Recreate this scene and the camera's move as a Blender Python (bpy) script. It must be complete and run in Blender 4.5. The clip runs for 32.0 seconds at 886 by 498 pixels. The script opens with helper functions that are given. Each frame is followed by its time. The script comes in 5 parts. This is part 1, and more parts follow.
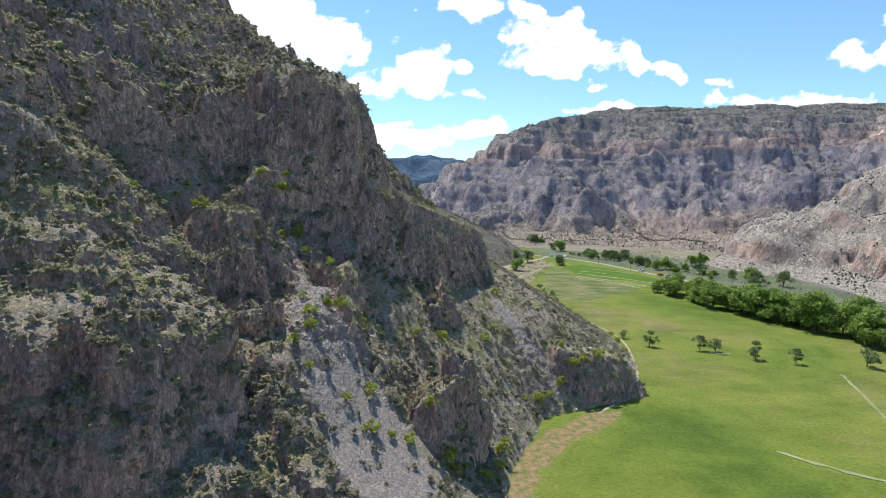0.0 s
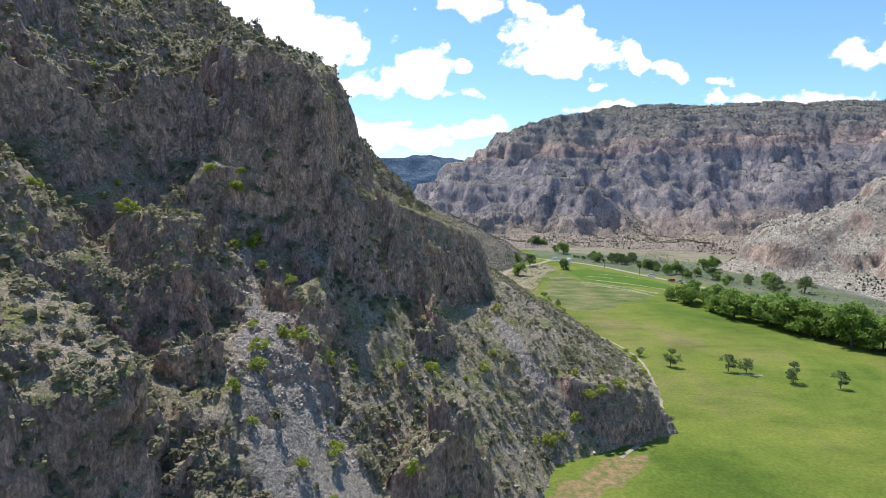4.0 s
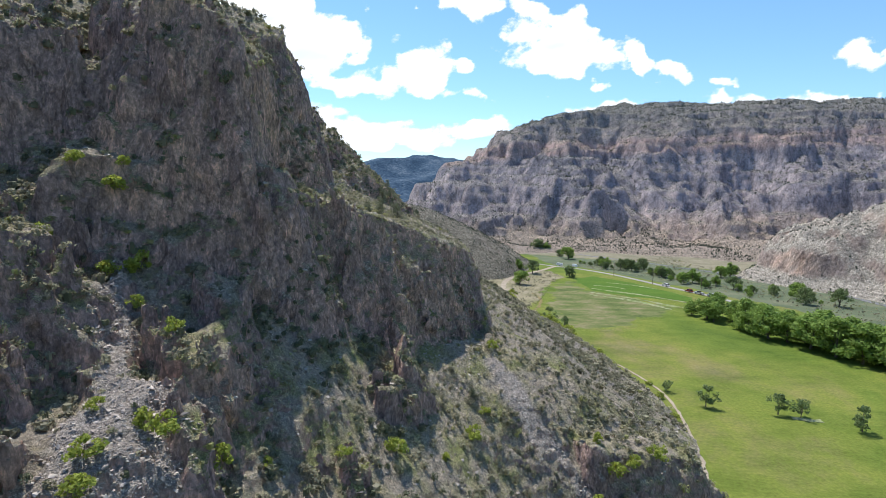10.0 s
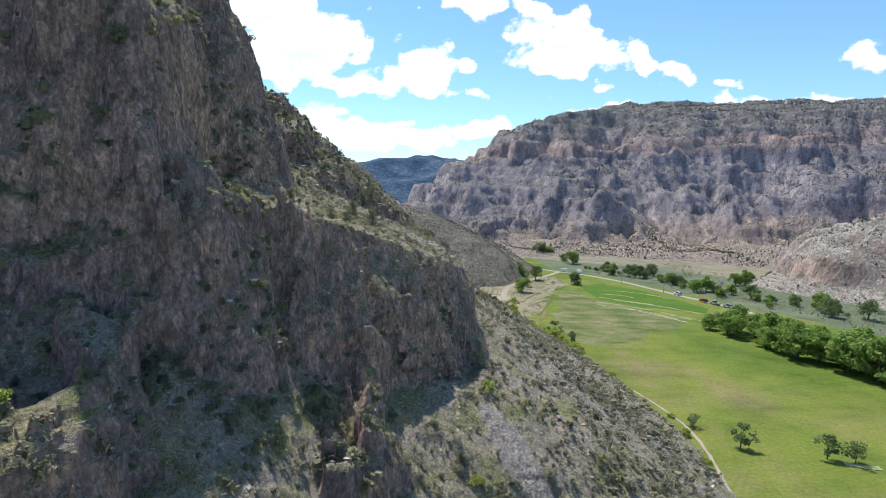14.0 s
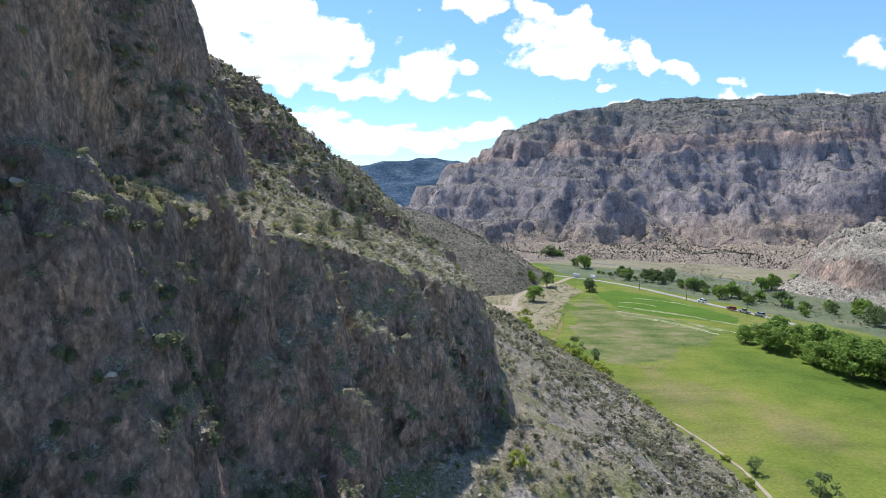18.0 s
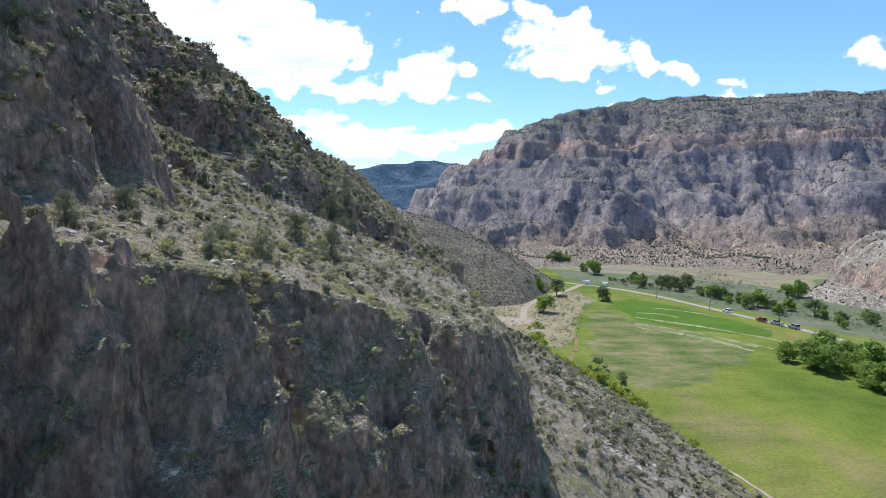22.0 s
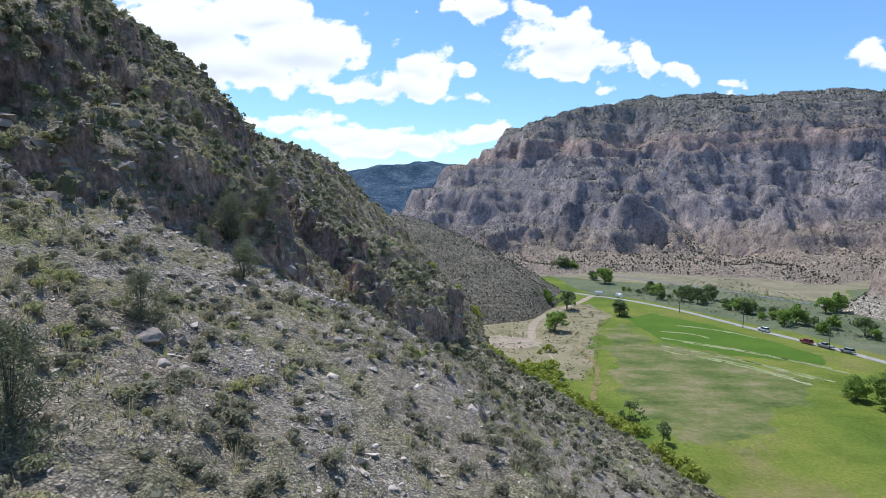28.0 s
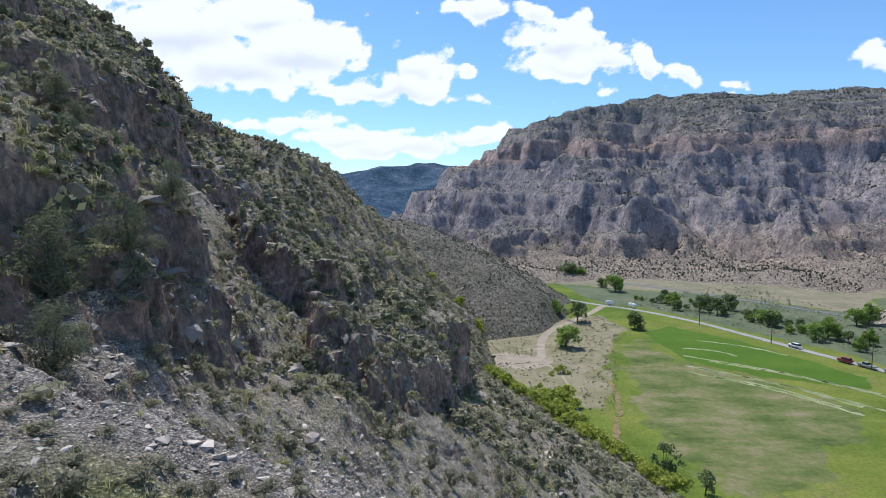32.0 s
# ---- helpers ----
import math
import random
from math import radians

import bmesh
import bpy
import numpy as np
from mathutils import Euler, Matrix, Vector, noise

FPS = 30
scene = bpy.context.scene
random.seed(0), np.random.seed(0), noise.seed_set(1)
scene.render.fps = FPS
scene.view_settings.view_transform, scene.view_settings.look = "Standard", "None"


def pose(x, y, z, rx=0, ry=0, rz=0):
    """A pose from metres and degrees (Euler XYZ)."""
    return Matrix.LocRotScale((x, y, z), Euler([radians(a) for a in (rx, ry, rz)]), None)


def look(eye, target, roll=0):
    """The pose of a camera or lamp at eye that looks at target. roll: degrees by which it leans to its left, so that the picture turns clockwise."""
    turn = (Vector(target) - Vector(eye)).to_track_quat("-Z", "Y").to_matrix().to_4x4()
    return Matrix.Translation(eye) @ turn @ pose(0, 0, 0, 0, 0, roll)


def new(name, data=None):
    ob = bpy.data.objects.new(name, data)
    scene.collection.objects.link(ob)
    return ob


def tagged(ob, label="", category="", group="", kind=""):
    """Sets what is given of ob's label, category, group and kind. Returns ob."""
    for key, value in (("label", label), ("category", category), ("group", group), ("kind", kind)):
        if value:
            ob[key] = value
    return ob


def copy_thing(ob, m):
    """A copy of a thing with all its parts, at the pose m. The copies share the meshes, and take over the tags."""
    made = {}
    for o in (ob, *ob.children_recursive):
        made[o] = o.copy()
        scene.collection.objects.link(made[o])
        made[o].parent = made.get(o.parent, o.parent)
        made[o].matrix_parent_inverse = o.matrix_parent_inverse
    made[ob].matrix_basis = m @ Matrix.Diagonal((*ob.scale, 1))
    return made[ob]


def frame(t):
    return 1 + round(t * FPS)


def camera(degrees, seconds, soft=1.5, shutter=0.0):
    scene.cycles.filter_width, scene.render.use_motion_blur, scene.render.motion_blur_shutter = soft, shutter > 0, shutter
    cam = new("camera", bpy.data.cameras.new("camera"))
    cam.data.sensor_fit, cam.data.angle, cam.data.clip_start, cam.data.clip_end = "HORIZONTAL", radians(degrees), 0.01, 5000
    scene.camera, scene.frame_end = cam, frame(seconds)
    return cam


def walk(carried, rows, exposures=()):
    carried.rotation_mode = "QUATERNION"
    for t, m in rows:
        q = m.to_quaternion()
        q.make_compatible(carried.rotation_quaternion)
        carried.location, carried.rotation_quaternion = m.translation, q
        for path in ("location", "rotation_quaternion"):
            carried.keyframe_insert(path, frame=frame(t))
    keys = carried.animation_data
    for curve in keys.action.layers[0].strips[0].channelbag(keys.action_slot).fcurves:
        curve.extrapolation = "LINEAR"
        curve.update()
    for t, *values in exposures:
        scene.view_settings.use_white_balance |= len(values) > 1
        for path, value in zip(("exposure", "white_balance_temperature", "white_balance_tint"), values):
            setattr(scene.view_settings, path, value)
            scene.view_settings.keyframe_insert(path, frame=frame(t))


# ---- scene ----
cam = camera(76.0, 32.0, soft=0.65)
METRES, EYE, TILT, LEAN, TURN = 8.0, 1.5, 0.0, 0.0, 0.0
PATH = [
    (0, (-1.343, 2.702, 49.834), (-1.324, 4.692, 49.629), 1.1),
    (6, (1.602, 34.518, 49.974), (1.621, 36.508, 49.769), 1.0),
    (9, (3.659, 49.265, 50.009), (3.674, 51.254, 49.805), 1.2),
    (13, (6.709, 69.655, 50.13), (6.72, 71.644, 49.927), 1.4),
    (14.5, (7.157, 77.072, 50.24), (7.165, 79.062, 50.039), 1.6),
    (16.5, (7.489, 87.857, 50.143), (7.49, 89.848, 49.947), 1.1),
    (19, (5.617, 100.657, 50.012), (5.612, 102.648, 49.821), 0.7),
    (23, (5.225, 123.138, 49.623), (5.223, 125.13, 49.442), 0.5),
    (28, (5.974, 148.974, 49.881), (5.977, 150.965, 49.702), 0.7),
    (32, (5.968, 167.589, 50.638), (5.968, 169.581, 50.465), 0.7),
]
walk(cam, [(t, look(eye, target, roll)) for t, eye, target, roll in PATH],
     exposures=[(0, 0.42, 6150, 10), (14, 0.42, 6050, 10), (22, 0.36, 5950, 10), (28, 0.2, 5850, 10), (32, 0.14, 5850, 10)])

# ---- light ----
SUN_ELEV, SUN_AZ = radians(63), radians(-30)      # azimuth from +y towards +x
sun_dir = Vector((math.sin(SUN_AZ) * math.cos(SUN_ELEV), math.cos(SUN_AZ) * math.cos(SUN_ELEV), math.sin(SUN_ELEV)))
world = bpy.data.worlds.new("world")
scene.world = world
world.use_nodes = True
wn, wl = world.node_tree.nodes, world.node_tree.links
sky = wn.new("ShaderNodeTexSky")
sky.sky_type, sky.sun_disc = "NISHITA", False
sky.sun_elevation, sky.sun_rotation = SUN_ELEV, SUN_AZ
sky.altitude, sky.air_density, sky.dust_density, sky.ozone_density = 1000, 1.25, 0.1, 6.0
haze = wn.new("ShaderNodeMix")
haze.data_type, haze.blend_type = "RGBA", "MULTIPLY"
haze.inputs[0].default_value, haze.inputs[7].default_value = 1.0, (0.92, 1.0, 1.03, 1)
wl.new(sky.outputs[0], haze.inputs[6])
wl.new(haze.outputs[2], wn["Background"].inputs[0])
wn["Background"].inputs[1].default_value = 0.13
sun = new("sun", bpy.data.lights.new("sun", "SUN"))
sun.data.energy, sun.data.angle, sun.data.color = 4.3, radians(0.53), (1.0, 0.945, 0.86)
sun.matrix_world = look(sun_dir * 100, (0, 0, 0))


# ---- numpy noise ----
RNG = np.random.default_rng(7)
TABLE = RNG.random((64, 64, 64), dtype=np.float32) * 2 - 1


def vnoise(x, y, z):
    """Smooth value noise in -1..1 at arrays of places."""
    xi, yi, zi = np.floor(x), np.floor(y), np.floor(z)
    fx, fy, fz = x - xi, y - yi, z - zi
    fx, fy, fz = fx * fx * (3 - 2 * fx), fy * fy * (3 - 2 * fy), fz * fz * (3 - 2 * fz)
    a, b, c = xi.astype(np.int32) & 63, yi.astype(np.int32) & 63, zi.astype(np.int32) & 63
    a2, b2, c2 = (a + 1) & 63, (b + 1) & 63, (c + 1) & 63
    low = (TABLE[a, b, c] * (1 - fx) + TABLE[a2, b, c] * fx) * (1 - fy) + (TABLE[a, b2, c] * (1 - fx) + TABLE[a2, b2, c] * fx) * fy
    high = (TABLE[a, b, c2] * (1 - fx) + TABLE[a2, b, c2] * fx) * (1 - fy) + (TABLE[a, b2, c2] * (1 - fx) + TABLE[a2, b2, c2] * fx) * fy
    return low * (1 - fz) + high * fz


def fbm(x, y, z=0.0, octaves=4, gain=0.5):
    x, y = np.asarray(x, dtype=np.float32), np.asarray(y, dtype=np.float32)
    z = np.zeros_like(x) + np.float32(z)
    total, amp = np.zeros_like(x), 1.0
    for o in range(octaves):
        total += amp * vnoise(x * 2 ** o + 17.3 * o, y * 2 ** o + 5.1 * o, z * 2 ** o + 9.7 * o)
        amp *= gain
    return total


def smooth(a, b, v):
    u = np.clip((v - a) / (b - a), 0, 1)
    return u * u * (3 - 2 * u)


def smax(a, b, k):
    h = np.clip(0.5 + 0.5 * (a - b) / k, 0, 1)
    return b + (a - b) * h + k * h * (1 - h)


def line_distance(x, y, line):
    best = np.full(np.shape(x), 1e9)
    for (ax, ay), (bx, by) in zip(line, line[1:]):
        ex, ey = bx - ax, by - ay
        u = np.clip(((x - ax) * ex + (y - ay) * ey) / (ex * ex + ey * ey), 0, 1)
        best = np.minimum(best, np.hypot(x - ax - u * ex, y - ay - u * ey))
    return best


# ---- shape of the land ----
FOOT = [(15, -200), (8, 0), (8, 60), (12, 97), (23, 124), (40, 133), (50, 142), (58, 165), (60, 190), (56, 230), (46, 266),
        (36, 287), (24, 320), (12, 350), (-5, 380), (-60, 450), (-160, 560)]
# rock walls and towers: outline of the top, a point of the top, its height, its slope along x and y, the steepness of the sides
WALLS = [
    ([(-16.5, 130), (-13, 134), (-13.2, 138.8), (-9.4, 139.2), (-9.0, 142.5), (-3.8, 145.2), (-6, 150), (-1.5, 149.5), (4, 154.5), (2.4, 158), (7, 157.5), (10.4, 161.5), (10.8, 168), (5, 183), (-42, 186), (-42, 131), (-27, 132)], (-10, 140, 47.4), -0.42, 0.0, 2.7),
    ([(-33, 131), (-27, 130), (-22.3, 129.5), (-21.6, 134), (-22, 141), (-44, 146), (-44, 140)], (-22, 129, 66.0), -0.42, 0.42, 4.2),
    ([(-44, 145), (-25, 147), (-22, 150), (-23, 153), (-32, 156), (-44, 158)], (-22, 129, 66.0), -0.42, 0.42, 2.4),
    ([(-20, 130), (-16, 128.8), (-14.8, 131.5), (-18, 134.5)], (-15.7, 129, 52.0), -0.3, -0.1, 3.0),
    ([(-85, 129), (-62, 127.5), (-46, 129.5), (-34, 131), (-34, 158), (-92, 160)], (-50, 128, 64.5), -0.15, 0.6, 2.6),
    ([(-40, 106.5), (-36.5, 105.5), (-33.5, 112), (-44, 116), (-46, 110)], (-37, 108, 47.4), -0.1, 0.05, 2.2),
    ([(-66, 64), (-43, 66.5), (-36, 69.0), (-32, 77), (-31, 84), (-46, 92), (-72, 90)], (-36, 72, 32.6), -0.32, 0.22, 3.6),
    ([(1.2, 97), (3.2, 95.6), (5.6, 96.6), (6.2, 101), (3, 103)], (3, 99, 22.4), -0.4, 0.1, 5.5),
    ([(-6.5, 93.5), (-1, 91.8), (2.5, 94.5), (1, 100), (-4.5, 99)], (-3, 95, 15.5), 0.7, 0.1, 5.0),
    ([(-24.6, 112.4), (-22.9, 112), (-22.6, 114.2), (-24.4, 114.6)], (-23.5, 113, 39.8), 0.0, 0.0, 4.2),
    ([(-1.5, 128), (0.5, 127.5), (3, 133), (0, 135)], (-0.6, 129, 26.5), -0.2, 0.15, 2.4),
    ([(-28.5, 122), (-26, 121), (-24, 128), (-29, 130)], (-27, 124, 47.0), -0.2, 0.5, 3.4),
]
# rounder masses: centre, half widths, turn, top at the centre, slope of the top, steepness of the sides
MASSES = [
    (35, 140, 9, 4.5, 10, 11.5, -0.1, 0.0, 3.0),
    (0, 224, 7, 9, 0, 39.0, -0.7, 0.0, 3.5),
    (-39, 240, 12, 14, 0, 72.3, -0.75, 0.0, 1.2),
    (-24, 215, 3.5, 8.0, 0, 62.5, -0.6, 0.0, 2.4),
    (-16.5, 227, 4.0, 6.0, 0, 53.5, -0.85, 0.0, 5.0),
    (-7, 224, 4.5, 7.0, 0, 46.5, -0.85, 0.0, 4.0),
    (4, 236, 3.0, 8.0, -12, 37.5, -0.6, 0.0, 5.0),
    (-54, 348, 19, 32, 0, 68.0, -0.3, 0.0, 0.8),
]


def inside(x, y, poly):
    hit = np.zeros(np.shape(x), bool)
    for (ax, ay), (bx, by) in zip(poly, poly[1:] + poly[:1]):
        cross = ((ay > y) != (by > y)) & (x < (bx - ax) * (y - ay) / (by - ay + 1e-9) + ax)
        hit ^= cross
    return hit


def bent(x, y):
    """Where the coarse bending of the ground carries a plan point."""
    return float(x + 1.3 * fbm(x / 13, y / 13, 3.0, 3)), float(y + 1.3 * fbm(x / 13, y / 13, 8.0, 3))


def near_land(x, y):
    """Height of the near mountain side."""
    wx = x + 1.3 * fbm(x / 13, y / 13, 3.0, 3)
    wy = y + 1.3 * fbm(x / 13, y / 13, 8.0, 3)
    s = line_distance(x, y, FOOT)
    fy, fx = [p[1] for p in FOOT], [p[0] for p in FOOT]
    s = np.where(x < np.interp(y, fy, fx), s, -s)
    k = np.interp(y, [55, 70, 82, 92, 100, 115, 130, 140, 152, 165], [0.25, 0.4, 0.56, 0.74, 0.85, 1.0, 1.06, 1.05, 0.8, 0.6])
    k2 = np.interp(y, [55, 75, 90, 100, 112, 122, 165], [0.2, 0.3, 0.3, 0.1, 0.1, 0.8, 0.67])
    k3 = np.interp(y, [80, 100, 112, 122, 140, 150], [0.9, 1.2, 0.6, 0.2, 0.5, 0.9])
    z = k * np.clip(s, -4, 34) + k2 * np.clip(s - 34, 0, 16) + k3 * np.clip(s - 50, 0, 14)
    z = z + np.interp(y, [150, 185, 205], [1.35, 1.15, 0.88]) * np.clip(s - 64, 0, 21) + 1.1 * np.clip(s - 85, 0, 45) + 0.5 * np.clip(s - 130, 0, 60)
    up = smooth(5, 30, s)
    z = z + up * (1.6 * fbm(x / 24, y / 24, 1.0, 3) - 1.2 * (1 - np.abs(fbm(x / 15, y / 40, 6.0, 3))) + 0.6)
    z = z + smooth(48, 75, s) * 1.0 * np.sin(z * 0.6 + 4 * fbm(x / 18, y / 18, 9.0, 3))
    flute = 2.2 * (np.abs(fbm(x / 8, y / 8, 14.0, 3)) - 0.3)
    crest = fbm(x / 6, y / 6, 19.0, 4, 0.6)
    for outline, (cx, cy, top), gx, gy, steep in WALLS:
        out = line_distance(wx, wy, outline + outline[:1])
        out = np.where(inside(wx, wy, outline), -out, out)
        wide = min(1.0, abs(outline[0][0] - outline[2][0]) / 9)
        out = out + 0.65 * flute * wide
        z = smax(z, top + 0.7 * wide * crest + gx * (x - cx) + gy * (y - cy) - steep * np.maximum(out, 0), 0.5)
    rough = fbm(x / 10, y / 10, 23.0, 4) + 0.35 * fbm(x / 3.5, y / 3.5, 27.0, 2)
    crags = np.interp(y, [180, 215], [0.7, 1.2]) * smooth(150, 160, y) * smooth(0, 6, np.interp(y, [140, 170, 182, 200, 222], [-15, -14, -10, 0, 11]) - x)
    crags = np.maximum(np.where(inside(x, y, WALLS[0][0]), 0.0, np.interp(y, [60, 100, 115, 138, 148], [0.9, 0.9, 1.5, 1.5, 0.0])), crags) * smooth(14, 26, s) * (1 - scree(x, y))
    z = z + crags * (2.6 * smooth(0.10, 0.24, rough) + 2.0 * smooth(0.42, 0.55, rough) - 1.7)
    for k, (cx, cy, rx, ry, turn, top, gx, gy, steep) in enumerate(MASSES):
        bx, by = bent(cx, cy)
        c, n = math.cos(radians(turn)), math.sin(radians(turn))
        dx, dy = wx - bx, wy - by
        u, v = (dx * c + dy * n) / rx, (dy * c - dx * n) / ry
        r = (np.abs(u) ** 3.4 + np.abs(v) ** 3.4) ** (1 / 3.4)
        out = (r - 1) * min(rx, ry) + flute * min(1.0, min(rx, ry) / 9)
        z = smax(z, top + min(1.6, min(rx, ry) / 5) * crest + gx * (x - cx) + gy * (y - cy) - steep * np.maximum(out, 0), 0.8)
    return z


def surface_nets(x0, x1, y0, y1, h):
    """A closed-up skin of the rock at voxel size h, with crags, columns and small overhangs. Returns points and quads."""
    gx, gy = np.arange(x0, x1 + h, h, dtype=np.float32), np.arange(y0, y1 + h, h, dtype=np.float32)
    X, Y = np.meshgrid(gx, gy, indexing="ij")
    base = near_land(X, Y).astype(np.float32)
    sx, sy = np.gradient(base, h)
    slope = np.sqrt(sx * sx + sy * sy)
    for turn in range(max(1, round(1.6 / h))):
        slope[1:-1, 1:-1] = (slope[1:-1, 1:-1] * 2 + slope[:-2, 1:-1] + slope[2:, 1:-1] + slope[1:-1, :-2] + slope[1:-1, 2:]) / 6
    rock = 0.12 + 0.88 * smooth(0.8, 1.9, slope + 0.4 * fbm(X / 7, Y / 7, 2.0, 2))
    low, top = base.copy(), base.copy()
    for turn in range(max(1, round(2.4 / h))):
        for axis in (0, 1):
            for step in (-1, 1):
                low, top = np.minimum(low, np.roll(low, step, axis)), np.maximum(top, np.roll(top, step, axis))
    gz = np.arange(max(-2.0, base.min() - 3), base.max() + 4, h, dtype=np.float32)
    F = gz[None, None, :] - base[:, :, None]
    I, J, K = np.nonzero((gz[None, None, :] > low[:, :, None] - 1) & (gz[None, None, :] < top[:, :, None] + 1))
    px, py, pz, w = gx[I], gy[J], gz[K], rock[I, J]
    moves = []
    crag = smooth(-0.25, 0.35, fbm(px / 21, py / 21, pz / 17 + 3.1, 2))
    for q in (0.0, 31.7):
        col = 1 - 2 * np.abs(vnoise(px / 5.0 + q, py / 5.0, pz / 26))
        rib = 1 - 2 * np.abs(vnoise(px / 1.9, py / 1.9 + q, pz / 11))
        block = np.tanh(4 * vnoise(px / 4.2, py / 4.2 + q, pz / 6.0))
        fine = np.tanh(3 * vnoise(px / 0.9 + q, py / 0.9, pz / 1.2))
        moves.append(w * (1.2 * fbm(px / 9, py / 9, pz / 13 + q, 2) + (0.25 + 0.75 * crag) * 1.0 * col + (0.35 + 0.4 * crag) * rib + (0.3 + 0.5 * crag) * block + (0.1 + 0.3 * crag) * fine))
    u, v = np.clip((px + moves[0] - gx[0]) / h, 0, len(gx) - 1.01), np.clip((py + moves[1] - gy[0]) / h, 0, len(gy) - 1.01)
    iu, iv = u.astype(np.int32), v.astype(np.int32)
    fu, fv = u - iu, v - iv
    there = (base[iu, iv] * (1 - fu) + base[iu + 1, iv] * fu) * (1 - fv) + (base[iu, iv + 1] * (1 - fu) + base[iu + 1, iv + 1] * fu) * fv
    F[I, J, K] = pz - there - 0.3 * fine * (0.4 + w * (0.35 + 0.65 * crag))
    S = F < 0
    n = S[:-1, :-1, :-1].astype(np.int8)
    for a in (0, 1):
        for b in (0, 1):
            for c in (0, 1):
                if a or b or c:
                    n = n + S[a:S.shape[0] - 1 + a, b:S.shape[1] - 1 + b, c:S.shape[2] - 1 + c]
    ci, cj, ck = np.nonzero((n > 0) & (n < 8))
    index = np.full(n.shape, -1, dtype=np.int32)
    index[ci, cj, ck] = np.arange(len(ci))
    total, count = np.zeros((len(ci), 3), dtype=np.float32), np.zeros(len(ci), dtype=np.float32)
    corners = [(a, b, c) for a in (0, 1) for b in (0, 1) for c in (0, 1)]
    for p in corners:
        for q in corners:
            if sum(q) - sum(p) == 1 and all(v >= u for u, v in zip(p, q)):
                f0, f1 = F[ci + p[0], cj + p[1], ck + p[2]], F[ci + q[0], cj + q[1], ck + q[2]]
                hit = (f0 < 0) != (f1 < 0)
                t = np.where(hit, f0 / np.where(hit, f0 - f1, 1), 0)
                for ax in range(3):
                    total[:, ax] += hit * (p[ax] + t * (q[ax] - p[ax]))
                count += hit
    points = np.stack((x0 + (ci + total[:, 0] / count) * h, y0 + (cj + total[:, 1] / count) * h, gz[0] + (ck + total[:, 2] / count) * h), 1)
    quads = []
    for ax in range(3):
        lo, hi = [slice(1, -1)] * 3, [slice(1, -1)] * 3
        lo, hi = [slice(1, None)] * 3, [slice(1, None)] * 3
        lo[ax], hi[ax] = slice(0, -1), slice(1, None)
        A, B = S[tuple(lo)], S[tuple(hi)]
        i, j, k = np.nonzero(A != B)
        inside = A[i, j, k]
        o = [i + 1, j + 1, k + 1]
        o[ax] = o[ax] - 1
        b, c = (ax + 1) % 3, (ax + 2) % 3
        cells = []
        for db, dc in ((1, 1), (0, 1), (0, 0), (1, 0)):
            q = [v.copy() for v in o]
            q[b], q[c] = q[b] - db, q[c] - dc
            ok = np.ones(len(i), bool)
            for d in range(3):
                ok &= (q[d] >= 0) & (q[d] < index.shape[d])
                q[d] = np.clip(q[d], 0, index.shape[d] - 1)
            cells.append(np.where(ok, index[q[0], q[1], q[2]], -1))
        quad = np.stack(cells, 1)
        quad = np.where(inside[:, None], quad, quad[:, ::-1])
        quads.append(quad[(quad >= 0).all(1)])
    quads = np.concatenate(quads)
    label = np.arange(len(points))
    for turn in range(60):
        least = label[quads].min(1)
        after = label.copy()
        np.minimum.at(after, quads.ravel(), np.repeat(least, 4))
        after = after[after]
        if (after == label).all():
            break
        label = after
    main = np.bincount(label, minlength=len(points)).argmax()
    quads = quads[label[quads[:, 0]] == main]
    used = np.unique(quads)
    remap = np.zeros(len(points), dtype=np.int64)
    remap[used] = np.arange(len(used))
    return points[used], remap[quads]


def raw_mesh(name, points, faces, materials, smooth_shading=True, tint=None):
    """A mesh from arrays of points and of equal-sided faces."""
    me = bpy.data.meshes.new(name)
    k = faces.shape[1]
    me.vertices.add(len(points))
    me.vertices.foreach_set("co", np.ascontiguousarray(points, dtype=np.float32).ravel())
    me.loops.add(faces.size)
    me.loops.foreach_set("vertex_index", np.ascontiguousarray(faces, dtype=np.int32).ravel())
    me.polygons.add(len(faces))
    me.polygons.foreach_set("loop_start", np.arange(0, faces.size, k, dtype=np.int32))
    me.polygons.foreach_set("use_smooth", np.full(len(faces), smooth_shading))
    if tint is not None:
        me.attributes.new("tint", "FLOAT", "POINT").data.foreach_set("value", np.ascontiguousarray(tint, dtype=np.float32))
    for m in materials if isinstance(materials, (list, tuple)) else [materials]:
        me.materials.append(m)
    me.update(calc_edges=True)
    me.validate()
    return me


def grid_mesh(name, xs, ys, height, material, keep=None):
    X, Y = np.meshgrid(xs, ys, indexing="ij")
    Z = height(X, Y)
    pts = np.stack((X.ravel(), Y.ravel(), Z.ravel()), 1)
    i = np.arange(len(xs) * len(ys)).reshape(len(xs), len(ys))
    faces = np.stack((i[:-1, :-1], i[1:, :-1], i[1:, 1:], i[:-1, 1:]), -1).reshape(-1, 4)
    if keep is not None:
        z4 = Z.ravel()[faces]
        faces = faces[(z4 > keep).any(1)]
    return raw_mesh(name, pts, faces, material)


# ---- materials ----
def material(name, roughness=0.9, specular=0.25):
    m = bpy.data.materials.new(name)
    m.use_nodes = True
    b = m.node_tree.nodes["Principled BSDF"]
    b.inputs["Roughness"].default_value = roughness
    b.inputs["Specular IOR Level"].default_value = specular
    return m, m.node_tree, b


